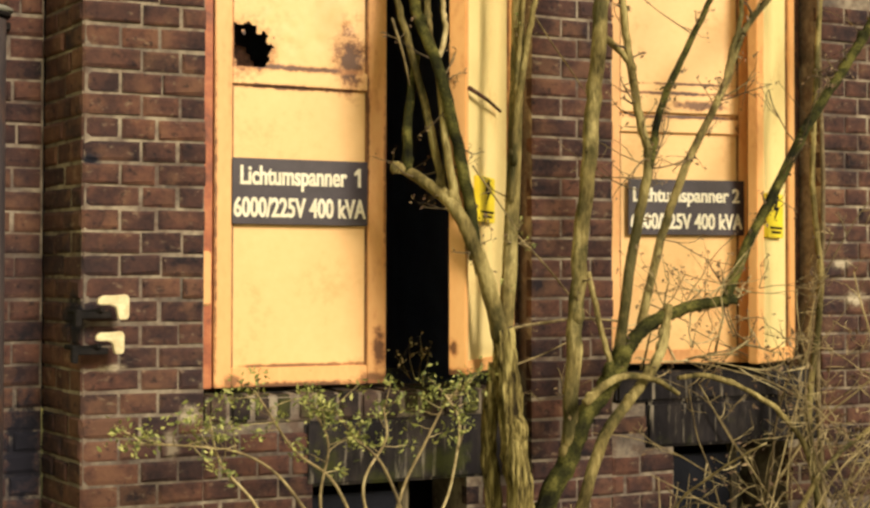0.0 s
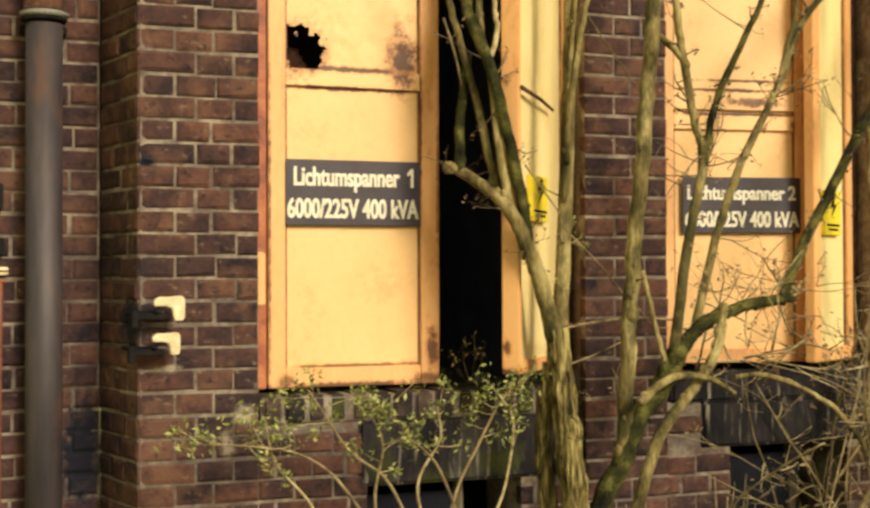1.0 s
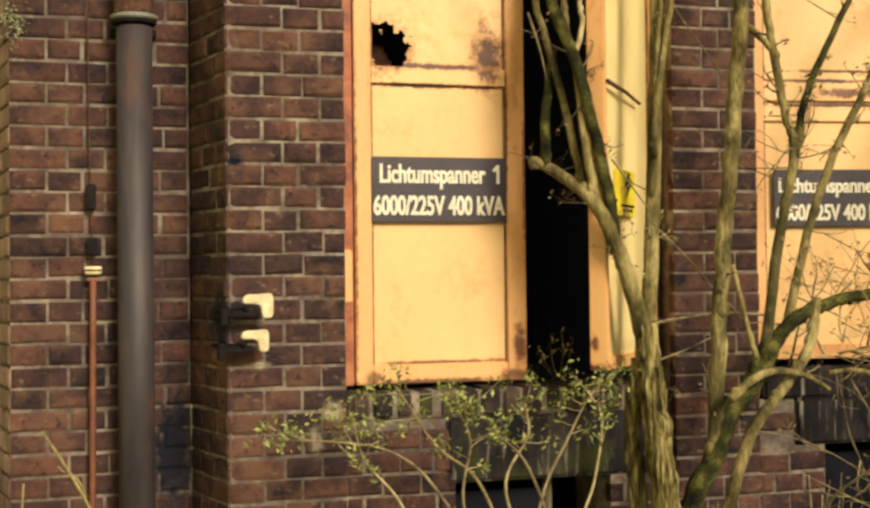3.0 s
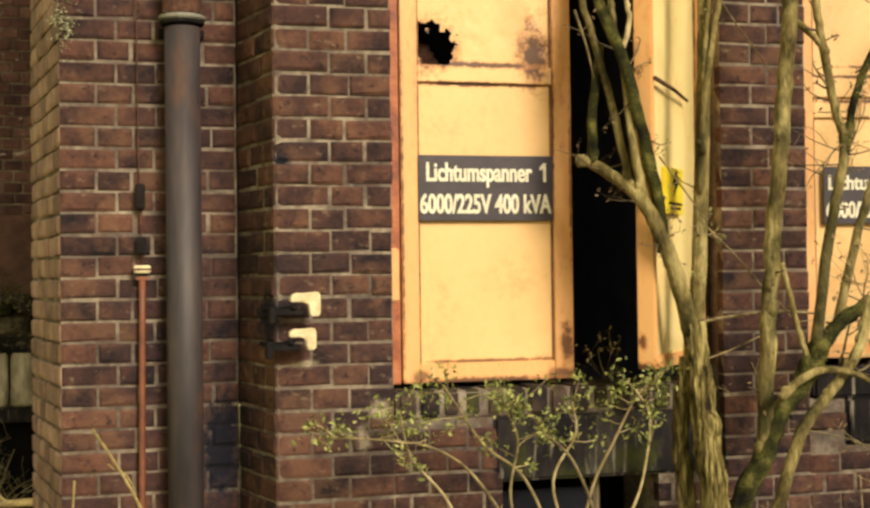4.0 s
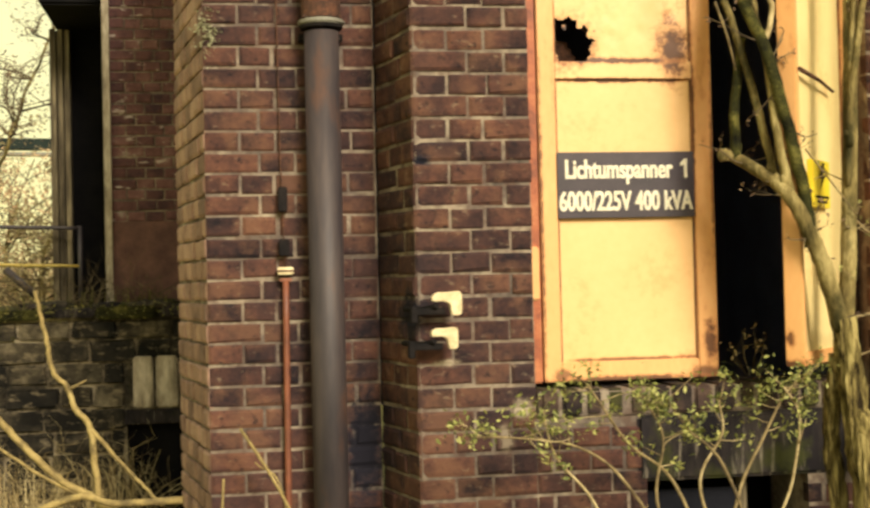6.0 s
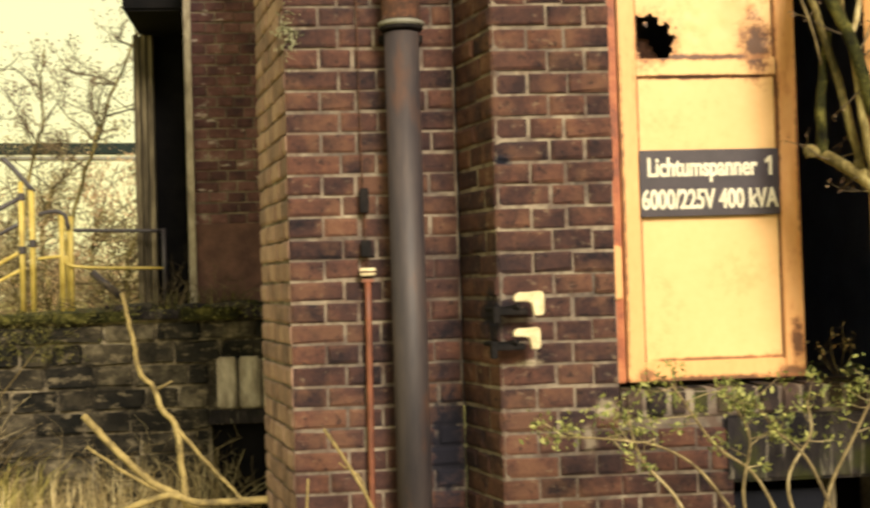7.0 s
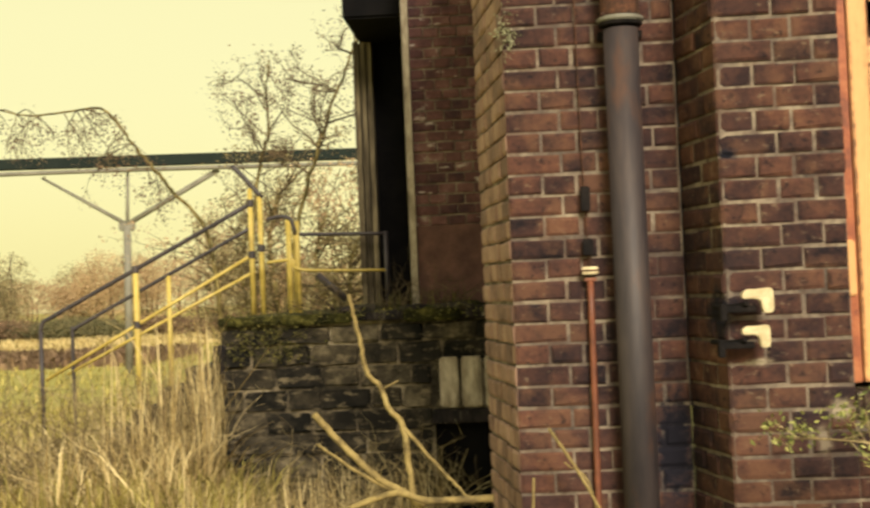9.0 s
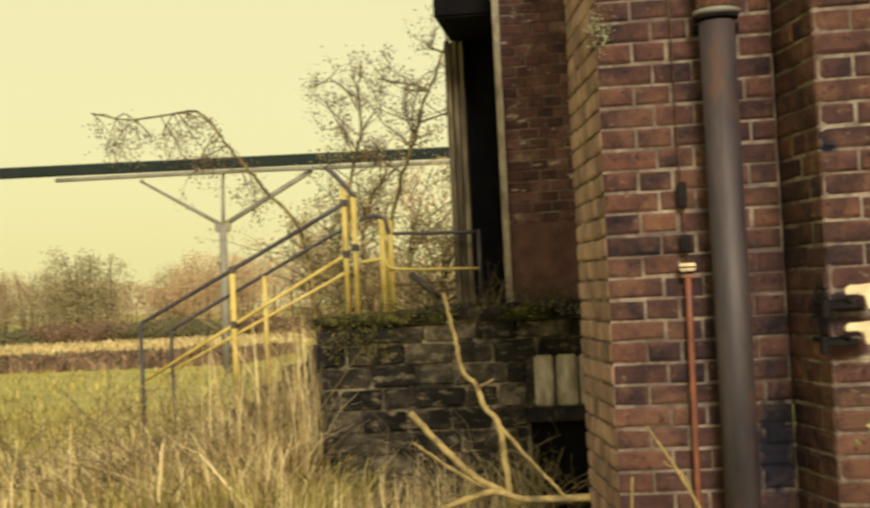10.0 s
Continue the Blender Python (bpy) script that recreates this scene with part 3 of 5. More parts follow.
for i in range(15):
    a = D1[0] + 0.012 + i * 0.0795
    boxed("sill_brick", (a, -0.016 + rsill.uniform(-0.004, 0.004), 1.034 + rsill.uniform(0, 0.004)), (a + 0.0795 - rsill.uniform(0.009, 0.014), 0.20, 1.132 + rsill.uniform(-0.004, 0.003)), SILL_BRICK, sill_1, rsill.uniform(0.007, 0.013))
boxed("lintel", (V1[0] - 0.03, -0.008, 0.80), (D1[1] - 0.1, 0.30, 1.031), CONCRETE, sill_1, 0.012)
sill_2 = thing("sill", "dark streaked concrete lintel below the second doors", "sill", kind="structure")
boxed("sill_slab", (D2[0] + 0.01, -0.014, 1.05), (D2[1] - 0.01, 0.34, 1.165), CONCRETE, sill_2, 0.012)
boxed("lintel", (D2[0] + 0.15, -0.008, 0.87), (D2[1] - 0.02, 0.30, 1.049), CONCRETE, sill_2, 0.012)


def vent(v, split):
    t = thing("cellar_vent", "cellar vent panel, coloured near-black for the shaded opening", "vent", (v[0], 0.1, v[2]), "cellar vents")
    w, h = v[1] - v[0], v[3] - v[2]
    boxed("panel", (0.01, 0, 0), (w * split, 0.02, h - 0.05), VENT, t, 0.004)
    boxed("post", (w * split, -0.01, 0), (w * split + 0.03, 0.03, h - 0.01), TIMBER, t, 0.004)
    boxed("bar", (w * split + 0.05, 0.02, 0), (w - 0.01, 0.04, 0.05), VENT, t, 0.004)
    return t


vent(V1, 0.62)
vent(V2, 0.6)


# ---- doors ----
def panel_mesh(w, h, hole=None):
    """Sheet panel as a fine grid, with a ragged rusted hole where asked."""
    cell = 0.006 if hole else 0.03
    nx, nz = max(8, int(w / cell)), max(8, int(h / cell))
    bm = bmesh.new()
    g = [[bm.verts.new((w * i / nx, 0.0015 * noise.noise(Vector((i * 0.21, k * 0.13, w))), h * k / nz)) for i in range(nx + 1)] for k in range(nz + 1)]
    for k in range(nz):
        for i in range(nx):
            x, z = w * (i + 0.5) / nx, h * (k + 0.5) / nz
            if hole:
                d = math.hypot((x - hole[0]) / hole[2], (z - hole[1]) / hole[3]) + 0.55 * noise.noise(Vector((x * 30, z * 24, 3.3))) + 0.2 * noise.noise(Vector((x * 80, z * 60, 1.3)))
                if d < 1:
                    continue
            bm.faces.new((g[k][i], g[k][i + 1], g[k + 1][i + 1], g[k + 1][i]))
    r = bmesh.ops.extrude_face_region(bm, geom=bm.faces[:])
    bmesh.ops.translate(bm, verts=[v for v in r["geom"] if isinstance(v, bmesh.types.BMVert)], vec=(0, 0.003, 0))
    bmesh.ops.recalc_face_normals(bm, faces=bm.faces)
    return bm


def leaf_door(name, hinge, width, z0, z1, angle, right, label, rails, hole=None, stile=(0.062, 0.072), group="door leaves", deep=0.04):
    """Framed sheet-steel leaf. Local x runs from the hinge; a right leaf is mirrored by its frame."""
    t = tagged(new(name), label, "door", group)
    t.matrix_world = pose(hinge[0], hinge[1], 0, 0, 0, angle)
    s = -1 if right else 1
    X = lambda a, b: (min(s * a, s * b), max(s * a, s * b))
    d0, d1 = 0.0, 0.04
    for nm, a, b in (("stile", 0, stile[0]), ("stile", width - stile[1], width)):
        x = X(a, b)
        boxed(nm, (x[0], d0, z0), (x[1], deep if a else d1, z1), FRAME_PAINT, t, 0.003)
    xs = X(stile[0] + 0.001, width - stile[1] - 0.001)
    for a, b in rails:
        boxed("rail", (xs[0], d0 + 0.002, a), (xs[1], d1 - 0.002, b), PAINT if b > 1.5 else FRAME_PAINT, t, 0.003)
    for (a, b), (c, d) in zip(rails, rails[1:]):
        hl = (hole[0] - xs[0], hole[1] - b, hole[2], hole[3]) if hole and b < hole[1] < c else None
        bm = panel_mesh(xs[1] - xs[0], c - b, hl)
        bmesh.ops.translate(bm, verts=bm.verts, vec=(xs[0], 0.017, b))
        part("panel", bm, PAINT_LIT if right else PAINT, t)
        for e in xs:
            e0 = e if e == xs[0] else e - 0.006
            boxed("bead", (e0, 0.008, b + 0.001), (e0 + 0.006, 0.0165, c - 0.001), BEAD, t, 0.001)
    return t


def enamel_sign(door, lo, hi, lines, label):
    sg = thing("plate_sign", label, "sign", group="transformer signs")
    m = door.matrix_world.copy()
    plate = boxed("plate", (lo[0], -0.006, lo[1]), (hi[0], -0.0008, hi[1]), SIGN, sg, 0.002, m=m)
    for text, x0, x1, z0, z1 in lines:
        lettering(text, x0, x1, z0, z1, plate, m @ pose(0, -0.0075, 0), WHITE)
    return sg


def warning_sign(door, x0, x1, z0, z1):
    sg = thing("warning_sign", "small yellow warning plate with dark marks on the door", "sign", group="warning signs")
    m = door.matrix_world.copy()
    plate = boxed("plate", (x0, -0.004, z0), (x1, 0.0165, z1), WARNING, sg, 0.002, m=m)
    w, h = x1 - x0, z1 - z0
    bm = bmesh.new()
    pts = [(0.55, 0.95), (0.3, 0.62), (0.5, 0.62), (0.35, 0.36), (0.75, 0.7), (0.55, 0.7), (0.7, 0.95)]
    bm.faces.new([bm.verts.new(m @ Vector((x0 + a * w, -0.0055, z0 + b * h))) for a, b in pts])
    part("mark", bm, IRON, plate)
    boxed("bar", (x0 + 0.1 * w, -0.0062, z0 + 0.2 * h), (x1 - 0.1 * w, -0.0045, z0 + 0.25 * h), IRON, plate, 0, m=m)
    boxed("bar", (x0 + 0.2 * w, -0.0062, z0 + 0.1 * h), (x1 - 0.2 * w, -0.0045, z0 + 0.15 * h), IRON, plate, 0, m=m)
    return sg


def jamb(x0, x1, z1, y, name):
    t = thing(name, "rusty orange-red steel door frame", "door frame", kind="structure")
    boxed("jamb_post", (x0, y, 1.147), (x0 + 0.05, y + 0.07, z1), JAMB_PAINT, t, 0.004)
    boxed("jamb_post", (x1 - 0.045, y + 0.02, 1.147), (x1, y + 0.08, z1), RUST, t, 0.004)
    boxed("jamb_head", (x0 + 0.05, y, z1 - 0.05), (x1 - 0.045, y + 0.07, z1), JAMB_PAINT, t, 0.004)
    return t


jamb(0.411, 1.668, DTOP, 0.1, "door_frame_1")
jamb(2.021, 3.029, DTOP, 0.12, "door_frame_2")
RAILS = [(1.149, 1.217), (2.225, 2.288), (3.18, 3.26)]
door_a = leaf_door("door_leaf", (0.467, 0.094), 0.644, 1.149, 3.26, 0, False, "yellow steel door leaf with a rusted hole, closed", RAILS, (0.125, 2.352, 0.085, 0.082))
flap = bmesh.new()
fl = [[flap.verts.new((0.075 + 0.014 * i, 0.034 + 0.012 * math.sin(i * 0.9 + k * 0.5), 2.29 + 0.02 * k - 0.004 * i)) for i in range(7)] for k in range(5)]
for k in range(4):
    for i in range(6 - k):
        flap.faces.new((fl[k][i], fl[k][i + 1], fl[k + 1][i + 1], fl[k + 1][i])).smooth = True
bmesh.ops.solidify(flap, geom=flap.faces[:], thickness=0.002)
part("torn_sheet", flap, RUST, door_a, "curled rusty sheet inside the hole")
boxed("hinge", (-0.045, -0.006, 1.44), (-0.012, 0.03, 1.63), FRAME_PAINT, door_a, 0.006)
boxed("hinge", (-0.045, -0.006, 2.72), (-0.012, 0.03, 2.9), FRAME_PAINT, door_a, 0.006)
enamel_sign(door_a, (0.061, 1.727), (0.569, 1.962), [("Lichtumspanner  1", 0.091, 0.540, 1.846, 1.936), ("6000/225V 400 kVA", 0.067, 0.560, 1.752, 1.824)], "dark enamel sign with white lettering on the yellow door")
RAILS_B = [(1.205, 1.25), (3.18, 3.26)]
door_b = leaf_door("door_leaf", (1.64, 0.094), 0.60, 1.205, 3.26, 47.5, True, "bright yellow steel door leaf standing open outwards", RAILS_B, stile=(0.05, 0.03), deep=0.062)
hang = bmesh.new()
tube(hang, [Vector((-0.585, -0.008, 2.19)), Vector((-0.4, -0.014, 2.175)), Vector((-0.21, -0.006, 2.155))], 0.008, 0.005, 6, 0.5)
part("broken_bar", hang, RUST, door_b, "rusted remnant of a cross bar")
warning_sign(door_b, -0.46, -0.275, 1.737, 1.90)
RAILS_C = [(1.195, 1.25), (2.125, 2.185), (2.205, 2.285), (3.18, 3.26)]
door_c = leaf_door("door_leaf", (2.045, 0.1), 0.655, 1.195, 3.26, -9, False, "orange-yellow steel door leaf with loose rusty rails, ajar", RAILS_C)
enamel_sign(door_c, (0.095, 1.712), (0.601, 1.935), [("Lichtumspanner 2", 0.115, 0.578, 1.826, 1.902), ("6000/225V 400 kVA", 0.105, 0.592, 1.735, 1.80)], "dark enamel sign with rounded corners and white lettering, behind branches")
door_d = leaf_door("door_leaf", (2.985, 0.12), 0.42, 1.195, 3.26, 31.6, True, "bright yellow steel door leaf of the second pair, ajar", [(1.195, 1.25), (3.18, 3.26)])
warning_sign(door_d, -0.312, -0.146, 1.705, 1.886)

# ---- downpipe, conduit, insulators ----
dp = thing("downpipe", "grey-brown cast iron downpipe with rusty collar on the brick wall", "downpipe", (-0.282, 0.272, 0))
pipe("pipe", [(0, 0, -0.05), (0, 0, 2.42)], 0.0625, PIPE, dp, 24, curve=False)
ring_part("collar", (0, 0, 2.452), 0.084, 0.018, FAR_GREY, dp, "worn rusty flange")
ring_part("gasket", (0, 0, 2.436), 0.078, 0.014, IRON, dp)
hopper = ring_part("hopper", (0, 0, 2.566), 0.07, 0.21, RUST, dp, "rust-brown socket")
pipe("pipe_upper", [(0, 0, 2.67), (0, 0, ROOF - 0.05)], 0.06, PIPE, dp, 20, curve=False)
for sx in (-0.07, 0.07):
    ring_part("bolt", (sx * 0.9, -0.045, 2.468), 0.008, 0.016, RUST, hopper, sides=8)
boxed("bracket", (-0.08, 0.03, 2.395), (0.08, 0.087, 2.42), IRON, dp, 0.003)
cd = thing("conduit", "thin red-brown conduit with a white clamp and old cable", "conduit", (-0.425, 0.335, 0))
pipe("tube", [(-0.012, 0, -0.05), (-0.006, 0, 0.8), (0, 0, 1.53)], 0.012, CONDUIT, cd, 10)
boxed("cap", (-0.022, -0.014, 1.527), (0.022, 0.016, 1.54), CONDUIT, cd, 0.003)
clamp = boxed("clamp", (-0.029, -0.02, 1.552), (0.029, 0.014, 1.580), PORCELAIN, cd, 0.004, "white porcelain clamp")
boxed("strap", (-0.03, -0.0225, 1.5625), (0.03, -0.0195, 1.569), RUST, clamp, 0.001)
boxed("clip", (-0.022, -0.012, 1.62), (0.016, 0.014, 1.68), IRON, cd, 0.004)
boxed("clip", (-0.022, -0.012, 1.78), (0.012, 0.014, 1.87), IRON, cd, 0.004)
pipe("cable", [(0, 0.01, 1.58), (-0.006, 0.012, 1.8), (-0.012, 0.012, 2.2), (-0.016, 0.012, 3.6)], 0.0028, RUST, cd, 6)


def insulator(z, x, y, size):
    t = thing("insulator_hook", "white porcelain elbow on a black iron wall bracket", "insulator", (x, y, z), "cable elbows")
    prof = [(-0.05, -0.004), (-0.044, 0.01), (-0.028, 0.017), (0.0, 0.016), (0.042, 0.02), (0.052, 0.012), (0.052, -0.05), (0.046, -0.062), (0.020, -0.062), (0.016, -0.05), (0.012, -0.022), (-0.006, -0.014), (-0.046, -0.014)]
    eb = bmesh.new()
    face = eb.faces.new([eb.verts.new((x_ * size, -0.018, z_ * size)) for x_, z_ in prof])
    ext = bmesh.ops.extrude_face_region(eb, geom=[face])["geom"]
    bmesh.ops.translate(eb, verts=[v for v in ext if isinstance(v, bmesh.types.BMVert)], vec=(0, 0.036, 0))
    bmesh.ops.recalc_face_normals(eb, faces=eb.faces)
    bmesh.ops.bevel(eb, geom=eb.edges[:], offset=0.003, segments=2, affect="EDGES")
    elbow = part("elbow", eb, PORCELAIN, t)
    pipe("arm", [(-0.03, 0.0, -0.028), (-0.05, 0.03, -0.036), (-0.075, 0.08, -0.04), (-0.11, -y + 0.1, -0.04)], 0.009, IRON, t, 8)
    # Iron mount; bracket and plate also stand in for the elbow's cast shadow.
    boxed("bracket", (-0.105, 0.012, -0.058), (0.0, 0.03, -0.036), IRON, t, 0.003)
    boxed("plate", (-0.115, 0.01, -0.085), (-0.095, 0.06, -0.03), IRON, t, 0.003)
    return t


insulator(1.462, 0.085, -0.10, 1.0)
insulator(1.344, 0.075, -0.10, 0.9)


# ---- trees and shrubs before the wall ----
def twigs(bm, start, direction, length, radius, depth, rng, ends, spread=0.6, sides=4, up=0.15):
    """Recursive fine branching; collects the tips."""
    pts, p, d = [Vector(start)], Vector(start), Vector(direction).normalized()
    n = 4
    for i in range(n):
        d = (d + Vector((rng.gauss(0, 0.16), rng.gauss(0, 0.16), rng.gauss(0, 0.14) + up * 0.3))).normalized()
        p = p + d * length / n
        pts.append(p.copy())
    tube(bm, pts, radius, radius * 0.55, sides)
    ends.append((pts[-1], d))
    if depth:
        for k in range(rng.choice((2, 3, 3))):
            i = rng.randrange(1, n + 1)
            side = Vector((rng.gauss(0, 1), rng.gauss(0, 1), rng.gauss(0, 0.7) + up)).normalized()
            twigs(bm, pts[i], d * (1 - spread) + side * spread, length * rng.uniform(0.45, 0.75), radius * 0.55, depth - 1, rng, ends, spread, sides, up)


def leaf_quads(spots, size, rng, count=4, spread=0.02):
    """Small folded leaves round the given places."""
    V, F = [], []
    for p in spots:
        for _ in range(count):
            c = p + Vector((rng.gauss(0, spread), rng.gauss(0, spread), rng.gauss(0, spread)))
            a = Vector((rng.gauss(0, 1), rng.gauss(0, 1), rng.gauss(0, 1))).normalized()
            b = a.orthogonal().normalized()
            b = (Matrix.Rotation(rng.random() * 6.28, 3, a) @ b)
            nrm = a.cross(b)
            s = size * rng.uniform(0.6, 1.3)
            i = len(V)
            V += [c - a * s, c + b * s * 0.45 + nrm * s * 0.15, c + a * s, c - b * s * 0.45 + nrm * s * 0.15]
            F += [(i, i + 1, i + 2), (i, i + 2, i + 3)]
    return V, F


def stem(name, parent, points, r0, r1, material, rough=0.10, sides=12, label="", wander=0.0015, seed=1, knots=True, ridge=0.0):
    rng = random.Random(seed + len(points))
    pts = smooth(points, 7)
    pts = [p + Vector((rng.gauss(0, wander), rng.gauss(0, wander), 0)) if 0 < i < len(pts) - 1 else p for i, p in enumerate(pts)]
    bm = tube(bmesh.new(), pts, r0, r1, sides, rough, rng, ridge)
    if knots:
        for _ in range(max(1, len(pts) // 9)):
            i = rng.randrange(1, len(pts) - 1)
            f = i / (len(pts) - 1)
            r = r0 + (r1 - r0) * f
            ret = bmesh.ops.create_icosphere(bm, subdivisions=2, radius=r * 0.8)
            off = Vector((rng.gauss(0, 1), rng.gauss(0, 1), 0)).normalized() * r * 0.55
            for v in ret["verts"]:
                v.co = pts[i] + off + Vector((v.co.x, v.co.y, v.co.z * 1.5)) * (1 + 0.2 * rng.random())
                for f in v.link_faces:
                    f.smooth = True
    return part(name, bm, material, parent, label)


def side_shoots(parent, points, count, length, seed, material, leaf_material, buds=3, depth=1, size=0.008, radius=0.0035):
    rng = random.Random(seed)
    pts = smooth(points, 6)
    bm, ends = bmesh.new(), []
    for _ in range(count):
        p = rng.choice(pts)
        d = Vector((rng.gauss(0, 1), rng.gauss(0, 0.6), rng.gauss(0.35, 0.6)))
        twigs(bm, p, d, length * rng.uniform(0.4, 1.2), radius * rng.uniform(0.7, 1.2), depth, rng, ends)
    part("brushwood", bm, material, parent)["kind"] = "stuff"
    V, F = leaf_quads([e for e, _ in ends], size, rng, buds, 0.008)
    raw("bud_mass", V, F, leaf_material, parent)["kind"] = "stuff"


A_PATH = [(1.38, -0.35, 1.2), (1.39, -0.34, 1.36), (1.41, -0.34, 1.66), (1.43, -0.34, 2.15), (1.44, -0.34, 2.54), (1.45, -0.34, 3.4)]
B_PATH = [(1.355, -0.38, 1.32), (1.30, -0.39, 1.51), (1.25, -0.40, 1.63), (1.19, -0.38, 1.76), (1.155, -0.30, 1.83), (1.079, -0.20, 1.91), (1.024, -0.20, 1.92)]
C_PATH = [(1.26, -0.37, 1.60), (1.25, -0.36, 1.76), (1.19, -0.36, 2.03), (1.136, -0.32, 2.28), (1.115, -0.20, 2.455), (1.13, -0.10, 2.66), (1.1, -0.05, 3.1)]
tree_1 = thing("bare_tree", "bare multi-stemmed elder with furrowed olive bark, beside the doors", "tree", group="bare trees by the wall")
stem("trunk", tree_1, [(1.5, -0.41, -0.15), (1.46, -0.41, 0.4), (1.42, -0.40, 0.77), (1.40, -0.39, 0.99), (1.38, -0.38, 1.18), (1.36, -0.38, 1.36)], 0.048, 0.035, BARK_TRUNK, 0.12, 40, "deeply furrowed trunk bark", ridge=0.5)
stem("limb", tree_1, [(1.4, -0.27, -0.15), (1.385, -0.27, 0.4), (1.37, -0.28, 0.75), (1.35, -0.29, 0.98), (1.35, -0.35, 1.24)], 0.03, 0.025, BARK_TRUNK, 0.12, 30, ridge=0.45)
stem("limb", tree_1, A_PATH, 0.029, 0.022, BARK, 0.08, wander=0.001, knots=False)
stem("limb", tree_1, [(1.405, -0.37, 1.93), (1.41, -0.38, 2.08), (1.45, -0.38, 2.34), (1.49, -0.38, 2.54), (1.53, -0.38, 2.9)], 0.014, 0.008, BARK)
stem("limb", tree_1, [(1.40, -0.36, 1.8), (1.42, -0.37, 2.24), (1.445, -0.37, 2.54), (1.46, -0.37, 3.0)], 0.010, 0.007, BARK)
stem("limb", tree_1, B_PATH, 0.030, 0.017, BARK)
stem("limb", tree_1, [(1.079, -0.20, 1.90), (1.079, -0.20, 2.085), (1.12, -0.18, 2.32)], 0.019, 0.014, MOSS)
stem("limb", tree_1, C_PATH, 0.021, 0.019, MOSS)
stem("limb", tree_1, [(1.178, -0.31, 1.79), (1.141, -0.26, 2.056), (1.093, -0.22, 2.288), (1.036, -0.20, 2.51), (0.96, -0.20, 2.75)], 0.015, 0.010, BARK)
stem("limb", tree_1, [(1.20, -0.36, 1.76), (1.168, -0.34, 1.98), (1.154, -0.30, 2.226), (1.153, -0.20, 2.46), (1.17, -0.15, 2.8)], 0.016, 0.011, BARK)
stem("limb", tree_1, [(1.136, -0.32, 2.27), (1.17, -0.32, 2.38), (1.16, -0.32, 2.5), (1.18, -0.30, 2.75)], 0.010, 0.007, TWIG, seed=4)
side_shoots(tree_1, B_PATH, 7, 0.14, 11, TWIG_DARK, LEAF_BROWN)
side_shoots(tree_1, C_PATH, 10, 0.14, 12, TWIG_DARK, LEAF_BROWN)
side_shoots(tree_1, A_PATH[1:], 5, 0.12, 13, TWIG, LEAF)
for pts, r in (([(1.44, -0.3, 1.23), (1.55, -0.3, 1.265), (1.66, -0.3, 1.31)], 0.0045), ([(1.44, -0.3, 1.70), (1.56, -0.3, 1.59), (1.67, -0.3, 1.47)], 0.0045),
               ([(1.40, -0.32, 1.36), (1.55, -0.27, 1.375), (1.73, -0.25, 1.39), (1.9, -0.25, 1.38)], 0.007), ([(1.24, -0.39, 1.92), (1.32, -0.39, 1.82), (1.42, -0.38, 1.7)], 0.0035),
               ([(1.5, -0.3, 2.5), (1.61, -0.25, 2.40), (1.70, -0.25, 2.29), (1.78, -0.25, 2.19)], 0.0035), ([(0.98, -0.3, 2.42), (1.03, -0.28, 2.30), (1.07, -0.24, 2.2)], 0.0045)):
    pipe("thin_branch", pts, r, TWIG, tree_1, 6, end=r * 0.6)

tree_2 = thing("bare_tree", "bare leaning tree with mossy forked limbs before the second doors", "tree", group="bare trees by the wall")
S1 = [(1.59, -0.42, 0.89), (1.61, -0.42, 1.18), (1.64, -0.42, 1.60), (1.69, -0.42, 2.11), (1.72, -0.42, 2.43), (1.76, -0.42, 2.9), (1.8, -0.42, 3.5)]
S2 = [(1.79, -0.42, 1.23), (1.85, -0.42, 1.62), (1.92, -0.42, 1.94), (1.89, -0.42, 2.08), (1.84, -0.42, 2.32), (1.81, -0.42, 2.56), (1.77, -0.42, 3.1)]
S3 = [(1.48, -0.5, 0.25), (1.60, -0.5, 0.74), (1.69, -0.5, 0.99), (1.82, -0.48, 1.13), (1.94, -0.46, 1.27), (2.0, -0.42, 1.44)]
S4 = [(1.90, -0.38, 1.33), (2.01, -0.36, 1.68), (2.13, -0.34, 1.95), (2.31, -0.32, 2.25), (2.42, -0.32, 2.50), (2.66, -0.32, 2.75)]
S5 = [(1.92, -0.42, 1.93), (1.98, -0.42, 2.17), (2.09, -0.42, 2.39), (2.21, -0.42, 2.61), (2.32, -0.42, 2.9)]
S6 = [(2.24, -0.42, 1.44), (2.35, -0.42, 1.67), (2.48, -0.42, 1.88), (2.63, -0.42, 2.13), (2.85, -0.42, 2.42), (3.15, -0.42, 2.85)]
stem("trunk", tree_2, [(1.3, -0.42, -0.15), (1.40, -0.42, 0.4), (1.51, -0.42, 0.76), (1.59, -0.42, 0.90), (1.655, -0.42, 1.05), (1.76, -0.42, 1.17), (1.82, -0.42, 1.29)], 0.034, 0.033, MOSS, 0.2, 24, "moss-covered trunk", ridge=0.4)
